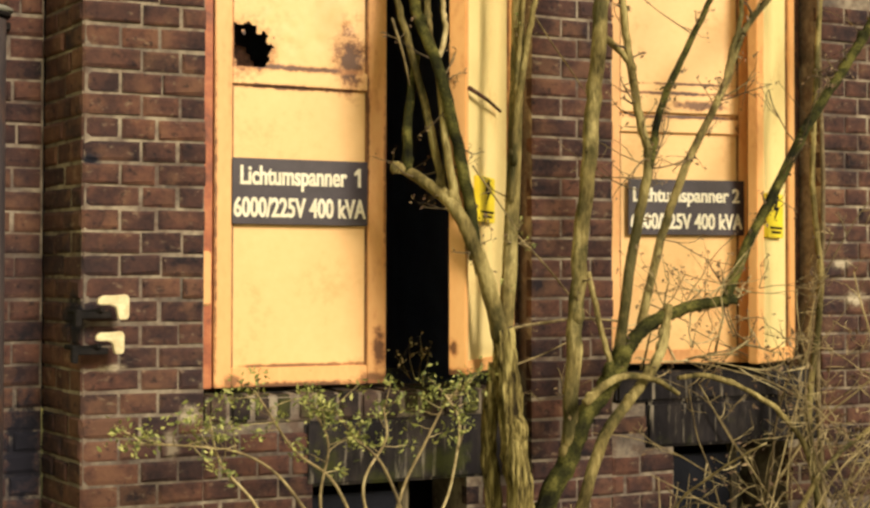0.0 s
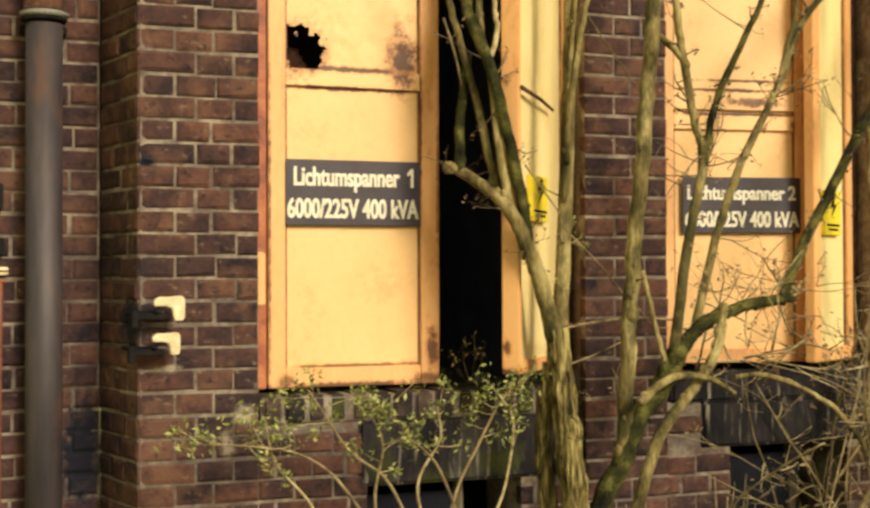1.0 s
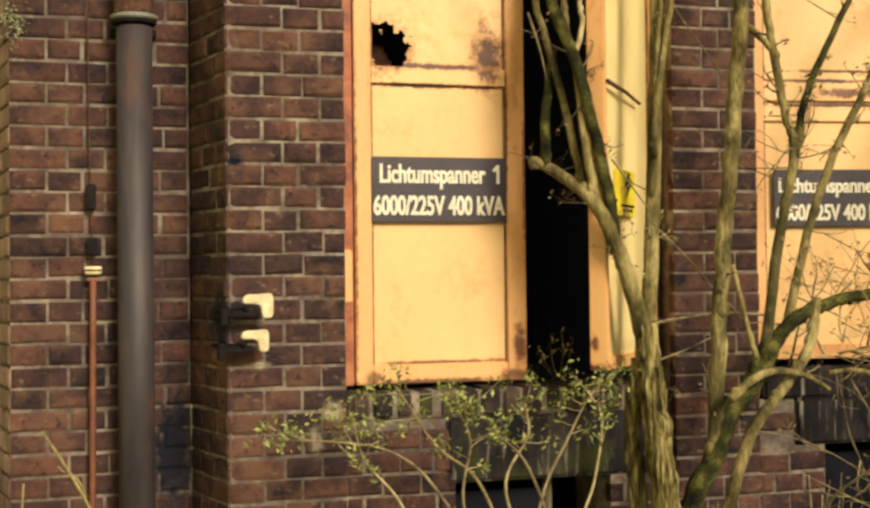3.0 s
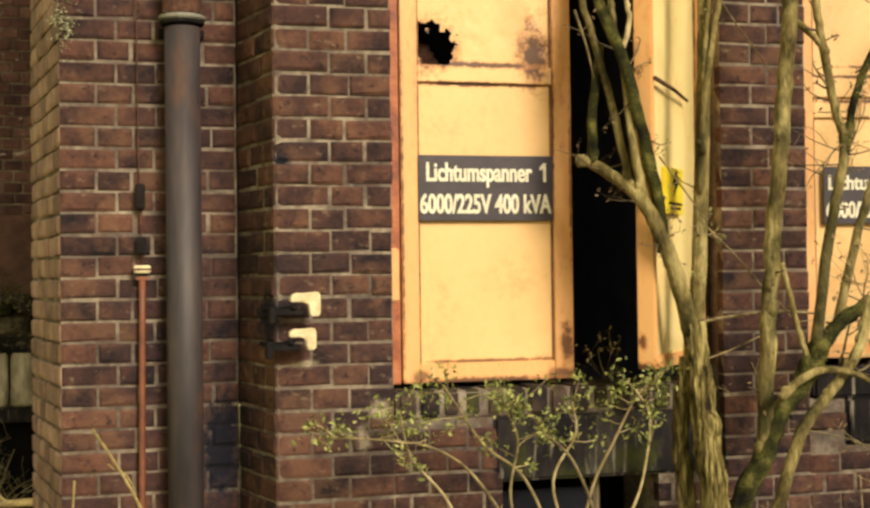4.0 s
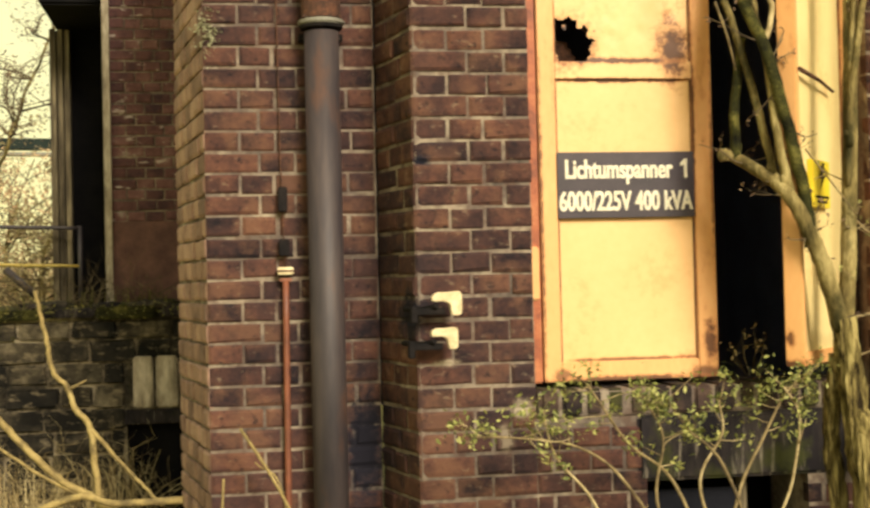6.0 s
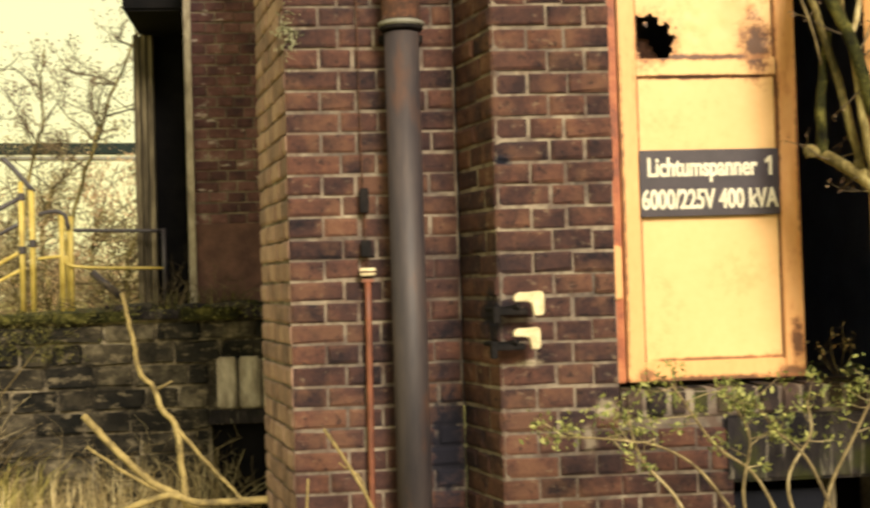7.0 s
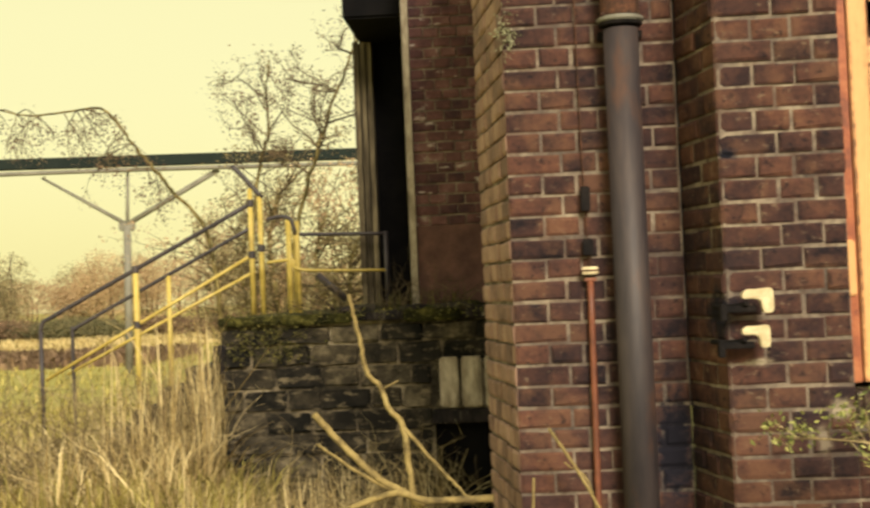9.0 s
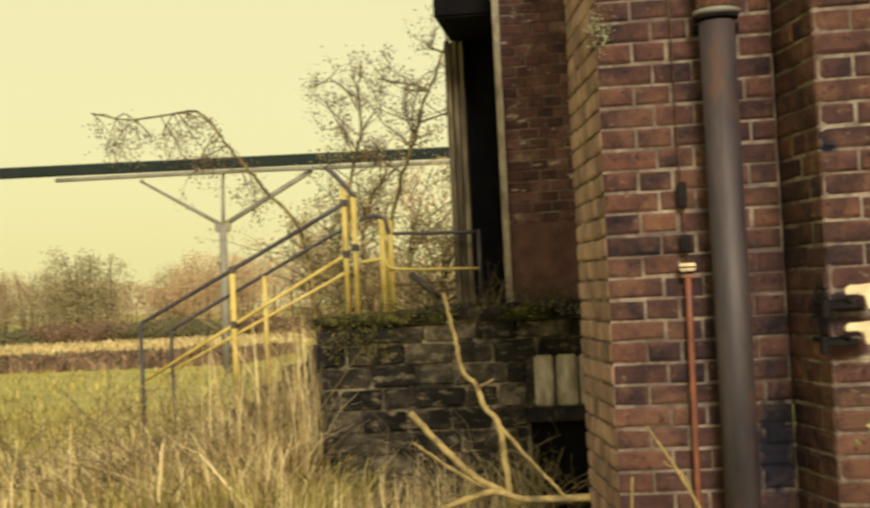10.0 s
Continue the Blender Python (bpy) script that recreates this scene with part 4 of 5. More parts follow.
stem("limb", tree_2, S1, 0.027, 0.027, BARK, 0.12, 14, wander=0.003)
stem("limb", tree_2, [(1.79, -0.42, 1.24), (1.89, -0.42, 1.35), (1.98, -0.42, 1.40), (2.12, -0.42, 1.44), (2.29, -0.42, 1.46)], 0.028, 0.017, MOSS, 0.35, label="mossy arched limb")
stem("limb", tree_2, S2, 0.020, 0.012, BARK)
stem("limb", tree_2, S3, 0.023, 0.017, BARK)
stem("limb", tree_2, S4, 0.017, 0.012, BARK)
stem("limb", tree_2, S5, 0.015, 0.009, MOSS)
stem("limb", tree_2, S6, 0.019, 0.02, MOSS)
stem("limb", tree_2, [(2.31, -0.32, 2.25), (2.35, -0.32, 2.4), (2.39, -0.32, 2.54), (2.4, -0.32, 2.95)], 0.012, 0.008, BARK)
stem("limb", tree_2, [(1.60, -0.52, 1.11), (1.70, -0.52, 1.18), (1.78, -0.52, 1.20), (1.89, -0.52, 1.18), (1.98, -0.52, 1.13)], 0.016, 0.008, BARK)
stem("limb", tree_2, [(1.70, -0.37, 1.56), (1.74, -0.39, 1.36), (1.765, -0.42, 1.23)], 0.010, 0.010, BARK)
stem("limb", tree_2, [(1.845, -0.42, 2.30), (1.78, -0.42, 2.36), (1.715, -0.42, 2.40)], 0.010, 0.014, BARK)
for k_, path in enumerate((S1, S2, S4, S5, S6)):
    side_shoots(tree_2, path, 16, 0.055, 300 + k_, TWIG_DARK, LEAF_BROWN, buds=4, depth=0, size=0.010, radius=0.0055)
for k_, path in enumerate((A_PATH, B_PATH, C_PATH)):
    side_shoots(tree_1, path, 8, 0.045, 320 + k_, TWIG_DARK, LEAF_BROWN, buds=3, depth=0, size=0.009, radius=0.005)
side_shoots(tree_2, S2, 14, 0.2, 21, TWIG_DARK, LEAF_BROWN)
side_shoots(tree_2, S4, 16, 0.22, 22, TWIG_DARK, LEAF_BROWN)
side_shoots(tree_2, S5, 8, 0.2, 23, TWIG_DARK, LEAF_BROWN)
side_shoots(tree_2, S6, 16, 0.22, 24, TWIG_DARK, LEAF_BROWN)
side_shoots(tree_2, [(1.95, -0.4, 1.4), (2.2, -0.38, 1.42), (2.45, -0.35, 1.5)], 22, 0.26, 25, TWIG, LEAF_BROWN)
side_shoots(tree_2, [(1.85, -0.4, 1.2), (2.15, -0.38, 1.25), (2.4, -0.35, 1.3)], 10, 0.3, 26, TWIG, LEAF_BROWN, radius=0.005)


def tangle():
    t = thing("bramble_tangle", "tangle of pale dry climbing stems against the brick wall", "shrub")
    rng = random.Random(31)
    bm, ends = bmesh.new(), []
    for i in range(60):
        x, y = rng.uniform(2.35, 3.6), rng.uniform(-0.5, -0.08)
        p, d = Vector((x, y, rng.uniform(-0.05, 0.75))), Vector((rng.gauss(0.0, 0.35), rng.gauss(0, 0.12), 1)).normalized()
        pts = [p.copy()]
        bend = Vector((rng.gauss(0, 0.07), rng.gauss(0, 0.03), rng.uniform(-0.09, 0.02)))
        n = rng.randrange(7, 15)
        for k in range(n):
            d = (d + bend + Vector((rng.gauss(0, 0.12), rng.gauss(0, 0.06), rng.gauss(0, 0.1)))).normalized()
            p = p + d * 0.105
            p.y = min(p.y, -0.05)
            pts.append(p.copy())
        r = rng.choice((0.0022, 0.003, 0.0035, 0.0045, 0.006))
        tube(bm, smooth(pts, 3), r, r * 0.5, 5)
        for q in pts[3:]:
            if rng.random() < 0.75:
                twigs(bm, q, (rng.gauss(0, 1), rng.gauss(0, 0.4), rng.gauss(0.2, 0.6)), rng.uniform(0.05, 0.17), 0.0026, 1, rng, ends)
    ob = part("stem_growth", bm, TWIG, t)
    ob["kind"] = "stuff"
    V, F = leaf_quads([e for e, _ in ends if rng.random() < 0.5], 0.012, rng, 2, 0.012)
    raw("foliage", V, F, LEAF_BROWN, t)["kind"] = "stuff"
    stem("stem", t, [(2.85, -0.25, -0.1), (2.82, -0.25, 0.5), (2.76, -0.25, 1.0), (2.82, -0.25, 1.5), (2.78, -0.25, 2.0), (2.84, -0.25, 2.9)], 0.016, 0.010, BARK)
    stem("stem", t, [(2.95, -0.25, -0.1), (2.84, -0.25, 0.6), (2.80, -0.25, 1.2), (2.83, -0.25, 1.8), (2.8, -0.25, 2.9)], 0.013, 0.008, TWIG_DARK)
    stem("stem", t, [(2.28, -0.4, 1.16), (2.42, -0.4, 1.09), (2.51, -0.4, 1.03), (2.64, -0.4, 0.86), (2.7, -0.4, 0.5), (2.72, -0.4, -0.1)], 0.009, 0.013, BARK)
    stem("stem", t, [(2.03, -0.44, 1.18), (2.15, -0.42, 1.185), (2.30, -0.4, 1.15)], 0.008, 0.011, BARK)
    stem("stem", t, [(2.45, -0.45, 0.5), (2.65, -0.45, 0.80), (2.9, -0.45, 0.97), (3.15, -0.45, 1.07)], 0.012, 0.006, BARK)
    return t


tangle()


def rose_shrub():
    t = thing("wild_rose_shrub", "thorny shrub with young green leaves below the yellow doors", "shrub")
    rng = random.Random(41)
    bm = bmesh.new()
    spots = []
    canes = [
        [(0.75, -0.40, -0.05), (0.72, -0.4, 0.6), (0.60, -0.4, 0.86), (0.45, -0.4, 0.98), (0.25, -0.42, 1.02), (0.10, -0.42, 1.03)],
        [(0.80, -0.40, -0.05), (0.78, -0.4, 0.5), (0.70, -0.4, 0.8), (0.72, -0.42, 1.0), (0.66, -0.42, 1.13)],
        [(0.85, -0.38, -0.05), (0.84, -0.38, 0.6), (0.76, -0.38, 0.86), (0.62, -0.38, 0.98), (0.52, -0.4, 1.12), (0.48, -0.4, 1.18)],
        [(0.95, -0.38, -0.05), (0.93, -0.38, 0.5), (0.98, -0.38, 0.8), (1.06, -0.4, 0.98), (1.14, -0.4, 1.12), (1.2, -0.4, 1.17)],
        [(0.98, -0.42, -0.05), (1.0, -0.42, 0.6), (0.92, -0.42, 0.9), (0.80, -0.42, 1.03), (0.74, -0.42, 1.12)],
        [(0.90, -0.36, -0.05), (0.9, -0.36, 0.6), (0.86, -0.36, 0.85), (0.94, -0.36, 1.0), (0.93, -0.36, 1.11)],
        [(0.6, -0.38, -0.05), (0.58, -0.38, 0.55), (0.5, -0.38, 0.8), (0.38, -0.38, 0.95), (0.34, -0.38, 1.1)],
        [(1.1, -0.42, -0.05), (1.08, -0.42, 0.6), (1.15, -0.42, 0.85), (1.18, -0.42, 1.05), (1.12, -0.44, 1.15)],
    ]
    for c in canes:
        pts = smooth(c, 6)
        tube(bm, pts, 0.0065, 0.003, 6)
        for p in pts[len(pts) * 5 // 8:]:
            if rng.random() < 0.75:
                ends = []
                twigs(bm, p, (rng.gauss(0, 1), rng.gauss(0, 0.5), rng.gauss(0.5, 0.5)), rng.uniform(0.03, 0.12), 0.0022, 0, rng, ends)
                spots += [e for e, _ in ends]
        spots.append(pts[-1])
    part("cane_growth", bm, TWIG, t)["kind"] = "stuff"
    V, F = leaf_quads(spots, 0.011, rng, 20, 0.02)
    raw("foliage", V, F, LEAF, t)["kind"] = "stuff"
    return t


rose_shrub()


def dry_stems(name, label, spots, seed, height, material):
    """Loose dry stalks standing before the wall."""
    rng = random.Random(seed)
    bm = bmesh.new()
    for x, y in spots:
        p, d = Vector((x, y, -0.08)), Vector((rng.gauss(0, 0.14), rng.gauss(0, 0.05), 1)).normalized()
        pts = [p.copy()]
        for k in range(6):
            d = (d + Vector((rng.gauss(0, 0.07), rng.gauss(0, 0.05), 0))).normalized()
            p = p + d * height * rng.uniform(0.8, 1.2) / 6
            pts.append(p.copy())
        tube(bm, smooth(pts, 3), rng.uniform(0.002, 0.0045), 0.0015, 5)
    ob = part(name, bm, material)
    return tagged(ob, label, "dry stalks", kind="stuff")


sw, se = bmesh.new(), []
rw = random.Random(53)
for a in range(4):
    twigs(sw, (1.26 + 0.012 * a, 0.2, 1.14), (rw.gauss(0, 0.4), 0, 1), 0.11, 0.0022, 1, rw, se)
weed = thing("sill_weed", "small pale dry weed growing on the door sill", "weed")
part("stalk", sw, TWIG, weed)
wv, wf = leaf_quads([e for e, _ in se], 0.009, rw, 3, 0.008)
raw("leaf_growth", wv, wf, STRAW, weed)["kind"] = "stuff"
lv, lf = leaf_quads([Vector((rw.gauss(-0.69, 0.02), 0.352, rw.gauss(2.43, 0.045))) for _ in range(70)], 0.006, rw, 4, 0.006)
tagged(raw("lichen", lv, lf, LICHEN), "pale green lichen on the brick corner", "lichen", kind="stuff")
rs = random.Random(51)
dry_stems("dry_stalks", "thin pale dry stalks before the brick wall", [(rs.uniform(-0.75, 2.2), rs.uniform(-0.5, -0.15)) for _ in range(46)], 52, 0.82, TWIG)
lean = thing("leaning_twigs", "pale dry twigs leaning on the brick corner", "twigs")
for pts, r in (([(-0.60, 0.2, 1.02), (-0.5, 0.18, 0.86), (-0.4, 0.15, 0.66), (-0.3, 0.1, 0.4), (-0.25, 0.1, -0.05)], 0.006), ([(-0.55, 0.2, 0.9), (-0.45, 0.2, 0.75), (-0.4, 0.2, -0.05)], 0.003),
               ([(-0.66, 0.12, 0.86), (-0.68, 0.12, 0.5), (-0.7, 0.12, -0.05)], 0.004), ([(0.0, 0.1, 0.9), (0.02, 0.05, 0.7), (0.06, -0.05, -0.05)], 0.003)):
    pipe("twig", pts, r, BARE_WOOD, lean, 6, end=r * 0.7)

PALE = mat("pale weathered strip", [(0.25, (0.10, 0.08, 0.055)), (0.48, (0.36, 0.3, 0.22)), (0.75, (0.7, 0.62, 0.48))], 0.85, 13, 60, 0.3, stretch=(1, 1, 0.3))
# ---- platform, wing and stairs beyond the corner ----
wall_wing = wall_core("wall_wing", (-1.44, 5.2), (-0.85, 5.2), 0.0, ROOF, 0.3, label="dark brick wall of the rear wing with patched render")
brick_run(wall_wing, (-1.44, 5.2), (-0.85, 5.2), 2.0, 3.75, material=BRICK_WING, corner=True)
render_patch = boxed("render_patch", (-1.437, 5.188, 1.42), (-0.85, 5.206, 2.0), BRICK_FAR, wall_wing, 0.004, "smooth dirty brick-red render")
trim_edge = boxed("trim", (-1.468, 5.16, 1.4), (-1.418, 5.23, ROOF), PALE, None, 0.004)
tagged(trim_edge, "pale weathered corner strip of the wing", "trim", kind="structure")
# The passage's shade is put into the black colour of its walls.
wall_dark = boxed("wall_passage", (-1.86, 6.62, 0.0), (-0.9, 6.8, ROOF), SHADE_BLACK, None, 0)
tagged(wall_dark, "passage wall, coloured black for the shade inside", "wall", kind="structure")
tagged(boxed("wall_passage_side", (-1.46, 5.5, 0.0), (-1.3, 6.6, ROOF), SHADE_BLACK, None, 0), "passage wall, coloured black for the shade inside", "wall", kind="structure")
canopy = thing("canopy", "black canopy over the loading platform", "canopy")
boxed("slab", (-1.957, 5.6, 3.64), (-1.40, 6.7, 4.6), SHADE_BLACK, canopy, 0.02)
post = thing("timber_post", "weathered grey timber door post under the canopy", "post")
for i, (a, b) in enumerate(((-1.987, -1.938), (-1.93, -1.886), (-1.878, -1.835))):
    boxed("board", (a, 6.42 + 0.02 * i, 1.36), (b, 6.6, 3.62), TIMBER, post, 0.006)

pb = bmesh.new()
box(pb, (-2.76, 4.74, -0.3), (-1.31, 8.2, 1.34))
box(pb, (-1.309, 4.74, 0.62), (-0.85, 8.2, 1.34))
box(pb, (-1.309, 5.4, -0.3), (-0.85, 8.2, 0.619))
platform = tagged(part("platform", pb, STONE_JOINT), "old stone loading platform with mossy top slab", "platform", kind="structure")
# Black sheet close behind the opening stands in for its inner shade.
tagged(boxed("vent_lining", (-1.308, 4.80, -0.3), (-0.86, 4.85, 0.615), SHADE_BLACK, None, 0), "black sheet for the shade of the platform opening", "wall", kind="structure")
rng = random.Random(61)
slab = thing("platform_slab", "mossy broken concrete edge of the platform", "slab", kind="structure")
x = -2.80
while x < -0.92:
    w = rng.uniform(0.3, 0.6)
    boxed("slab", (x, 4.66 + rng.uniform(-0.03, 0.03), 1.325 + rng.uniform(-0.01, 0.01)), (min(x + w - 0.012, -0.86), 8.2, 1.395 + rng.uniform(-0.015, 0.015)), MOSS if rng.random() < 0.55 else CONCRETE, slab, 0.012)
    x += w


moss = thing("moss_cushion", "green moss cushions along the platform edge", "moss", kind="stuff")
mv, mf = leaf_quads([Vector((rng.uniform(-2.78, -0.95), rng.uniform(4.62, 4.8), rng.uniform(1.35, 1.41))) for _ in range(230)] + [Vector((rng.gauss(-2.45, 0.16), rng.uniform(4.66, 4.72), rng.uniform(1.08, 1.38))) for _ in range(260)], 0.012, rng, 4, 0.022)
raw("moss_growth", mv, mf, MOSS_GREEN, moss)["kind"] = "stuff"


def block(parent, x, z, w, h, y, rng, material=STONE):
    bm = bmesh.new()
    box(bm, (x, y, z), (x + w, y + 0.08, z + h), 0.012)
    for v in bm.verts:
        v.co += Vector((rng.gauss(0, 0.007), rng.gauss(0, 0.008), rng.gauss(0, 0.006)))
    return part("block", bm, material, parent)


z, k = -0.05, 0
while z < 1.30:
    h = min(0.155, 1.322 - z)
    x = -2.775 - (0.12 if k % 2 else 0)
    while x < -0.9:
        w = rng.uniform(0.2, 0.38)
        a, b = max(x, -2.775), min(x + w - 0.016, -0.87)
        if z < 1.0:
            b = min(b, -1.325)
        if b - a > 0.05:
            block(platform, a, z, b - a, h - 0.016, 4.715 + rng.uniform(-0.008, 0.008), rng)
        x += w
    z, k = z + 0.155, k + 1
boxed("lintel", (-1.322, 4.70, 0.60), (-0.87, 4.76, 0.70), CONCRETE, platform, 0.01)
for a, b in ((-1.262, -1.13), (-1.112, -0.965), (-0.95, -0.86)):
    boxed("upright_stone", (a, 4.69, 0.71), (b, 4.76, 1.06), PALE, platform, 0.012, "pale upright facing stone")


def rail_set():
    st = thing("stair_railing", "yellow and dark pipe railing of the platform stairs", "railing", group="stair railings")
    pipe("handrail", [(-4.63, 6.2, 0.3), (-4.63, 6.2, 1.34)], 0.018, RAIL_DARK, st, 10, curve=False)
    pipe("handrail", [(-4.63, 6.2, 1.33), (-4.61, 6.2, 1.395), (-4.54, 6.2, 1.435), (-3.8, 6.2, 1.81), (-2.86, 6.2, 2.29)], 0.018, RAIL_DARK, st, 10)
    pipe("mid_rail", [(-4.6, 6.2, 0.92), (-2.86, 6.2, 1.87)], 0.015, RAIL_YELLOW, st, 10, curve=False)
    for x, z0, z1, r in ((-3.82, 0.5, 1.80, 0.024), (-2.85, 1.36, 2.42, 0.021), (-2.77, 1.36, 2.35, 0.021)):
        pipe("post", [(x, 6.2, z0), (x, 6.2, z1)], r, RAIL_YELLOW, st, 10, curve=False)
    pipe("knee", [(-2.99, 6.2, 2.61), (-2.9, 6.2, 2.52), (-2.75, 6.2, 2.34)], 0.02, RAIL_DARK, st, 10)
    for x, z in ((-2.85, 2.30), (-2.85, 1.88), (-2.77, 1.93), (-3.82, 1.80), (-3.82, 1.345)):
        ring_part("clamp", (x, 6.2, z), 0.031, 0.06, RAIL_DARK, st, "dark pipe coupling", 12)
    far = thing("stair_railing", "far yellow and dark pipe railing of the platform stairs", "railing", group="stair railings")
    pipe("handrail", [(-4.92, 7.8, 0.3), (-4.92, 7.8, 1.24), (-4.9, 7.8, 1.30), (-4.83, 7.8, 1.345), (-4.0, 7.8, 1.77), (-3.15, 7.8, 2.2)], 0.018, RAIL_DARK, far, 10)
    pipe("mid_rail", [(-4.98, 7.8, 0.88), (-3.15, 7.8, 1.78)], 0.015, RAIL_YELLOW, far, 10, curve=False)
    for x, z0, z1 in ((-3.98, 0.5, 1.77), (-3.08, 1.36, 2.45), (-2.83, 1.36, 2.25)):
        pipe("post", [(x, 7.8, z0), (x, 7.8, z1)], 0.021, RAIL_YELLOW, far, 10, curve=False)
    ld = thing("platform_railing", "dark and yellow pipe railing on the platform", "railing")
    pipe("handrail", [(-2.72, 6.2, 2.16), (-2.6, 6.2, 2.18), (-2.52, 6.2, 2.15), (-2.49, 6.2, 2.05)], 0.017, RAIL_DARK, ld, 10)
    pipe("handrail", [(-2.49, 6.2, 2.05), (-2.43, 6.25, 2.03), (-1.75, 6.3, 2.01)], 0.015, RAIL_DARK, ld, 10)
    pipe("mid_rail", [(-2.73, 6.2, 1.81), (-2.52, 6.2, 1.82), (-2.44, 6.2, 1.74), (-1.75, 6.3, 1.71)], 0.013, RAIL_YELLOW, ld, 10)
    pipe("brace", [(-2.38, 6.6, 1.70), (-2.14, 6.6, 1.48)], 0.03, RAIL_DARK, ld, 10, curve=False)
    pipe("end_post", [(-1.76, 6.3, 1.36), (-1.76, 6.3, 2.03)], 0.018, RAIL_DARK, ld, 10, curve=False)
    for x, y in ((-2.54, 6.2), (-2.48, 6.24), (-2.545, 6.5)):
        pipe("post", [(x, y, 1.36), (x, y, 2.14)], 0.02, RAIL_YELLOW, ld, 10, curve=False)


rail_set()
steps = tagged(new("stair"), "overgrown stone steps up to the platform", "stair", kind="structure")
for i in range(8):
    boxed("step", (-4.55 + i * 0.225, 6.15, -0.2), (-4.55 + (i + 1) * 0.225 + 0.03, 7.85, 0.16 + i * 0.165), CONCRETE, steps, 0.01)

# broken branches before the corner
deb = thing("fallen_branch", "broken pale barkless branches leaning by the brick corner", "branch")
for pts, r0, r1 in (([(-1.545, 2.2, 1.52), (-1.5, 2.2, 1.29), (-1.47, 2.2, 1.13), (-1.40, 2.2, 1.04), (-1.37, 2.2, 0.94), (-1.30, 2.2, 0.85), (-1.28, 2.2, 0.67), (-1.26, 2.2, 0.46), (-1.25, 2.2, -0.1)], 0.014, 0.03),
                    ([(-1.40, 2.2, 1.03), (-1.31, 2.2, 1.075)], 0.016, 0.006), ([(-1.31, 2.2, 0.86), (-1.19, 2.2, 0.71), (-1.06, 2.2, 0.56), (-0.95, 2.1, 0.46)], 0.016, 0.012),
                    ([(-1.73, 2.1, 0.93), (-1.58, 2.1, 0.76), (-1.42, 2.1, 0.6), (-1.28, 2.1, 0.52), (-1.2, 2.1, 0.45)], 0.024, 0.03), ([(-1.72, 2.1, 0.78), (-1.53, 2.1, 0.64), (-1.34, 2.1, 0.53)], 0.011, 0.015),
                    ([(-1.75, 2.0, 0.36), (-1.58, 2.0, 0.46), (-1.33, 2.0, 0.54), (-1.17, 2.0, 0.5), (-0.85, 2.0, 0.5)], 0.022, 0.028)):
    # Slides each path along the camera's rays, out of the building's shadow.
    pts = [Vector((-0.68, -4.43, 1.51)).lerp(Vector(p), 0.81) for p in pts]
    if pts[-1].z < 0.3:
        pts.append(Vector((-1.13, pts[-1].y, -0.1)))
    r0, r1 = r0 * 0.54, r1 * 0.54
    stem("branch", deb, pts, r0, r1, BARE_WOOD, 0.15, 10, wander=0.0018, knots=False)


# ---- bare trees behind ----
def bare_tree(name, label, trunk_pts, radius, seed, shoots, length, depth, bud_material, bud_size, buds, spread=0.55, group="bare trees behind", rtw=0.012, rise=0.6):
    t = thing(name, label, "tree", group=group)
    rng = random.Random(seed)
    stem("trunk", t, trunk_pts, radius, radius * 0.35, BARK, 0.15, 8, seed=seed, wander=0.01)
    pts = smooth(trunk_pts, 6)
    bm, ends = bmesh.new(), []
    for _ in range(shoots):
        i = rng.randrange(len(pts) // 3, len(pts))
        d = Vector((rng.gauss(0, 1), rng.gauss(0, 0.8), rng.gauss(rise, 0.5)))
        twigs(bm, pts[i], d, length * rng.uniform(0.5, 1.2), rtw, depth, rng, ends, spread, 4, 0.15 if rise > 0 else -0.45)
    part("branchwork", bm, TWIG_DARK, t)["kind"] = "stuff"
    V, F = leaf_quads([e for e, _ in ends], bud_size, rng, buds, bud_size * 2.5)
    raw("crown", V, F, bud_material, t)["kind"] = "stuff"
    return t


bare_tree("birch", "bare thin birch with few brown leaves behind the railing", [(-3.1, 9, -0.1), (-3.06, 9, 1.6), (-2.83, 9, 2.63), (-2.56, 9, 3.41), (-2.3, 9, 4.0), (-2.1, 9, 4.5)], 0.026, 71, 11, 0.55, 3, LEAF_BROWN, 0.018, 4, rtw=0.013)
bare_tree("birch", "bare thin birch with few brown leaves behind the railing", [(-3.5, 9.4, -0.1), (-3.5, 9.4, 2.0), (-3.38, 9.4, 2.93), (-3.27, 9.4, 3.3), (-3.28, 9.4, 3.7), (-3.24, 9.4, 4.05)], 0.024, 72, 10, 0.46, 3, LEAF_BROWN, 0.018, 4, rtw=0.011)
bare_tree("bare_sapling", "bare arching sapling with drooping brown twigs", [(-4.4, 12, -0.1), (-4.55, 12, 2.2), (-5.03, 12, 2.94), (-5.31, 12, 3.28), (-5.55, 12, 3.62), (-5.87, 12, 4.01), (-6.31, 12, 4.01), (-6.84, 12, 3.98), (-7.33, 12, 4.1)], 0.026, 73, 24, 0.5, 2, LEAF_BROWN, 0.024, 5, rtw=0.009, rise=-0.45)
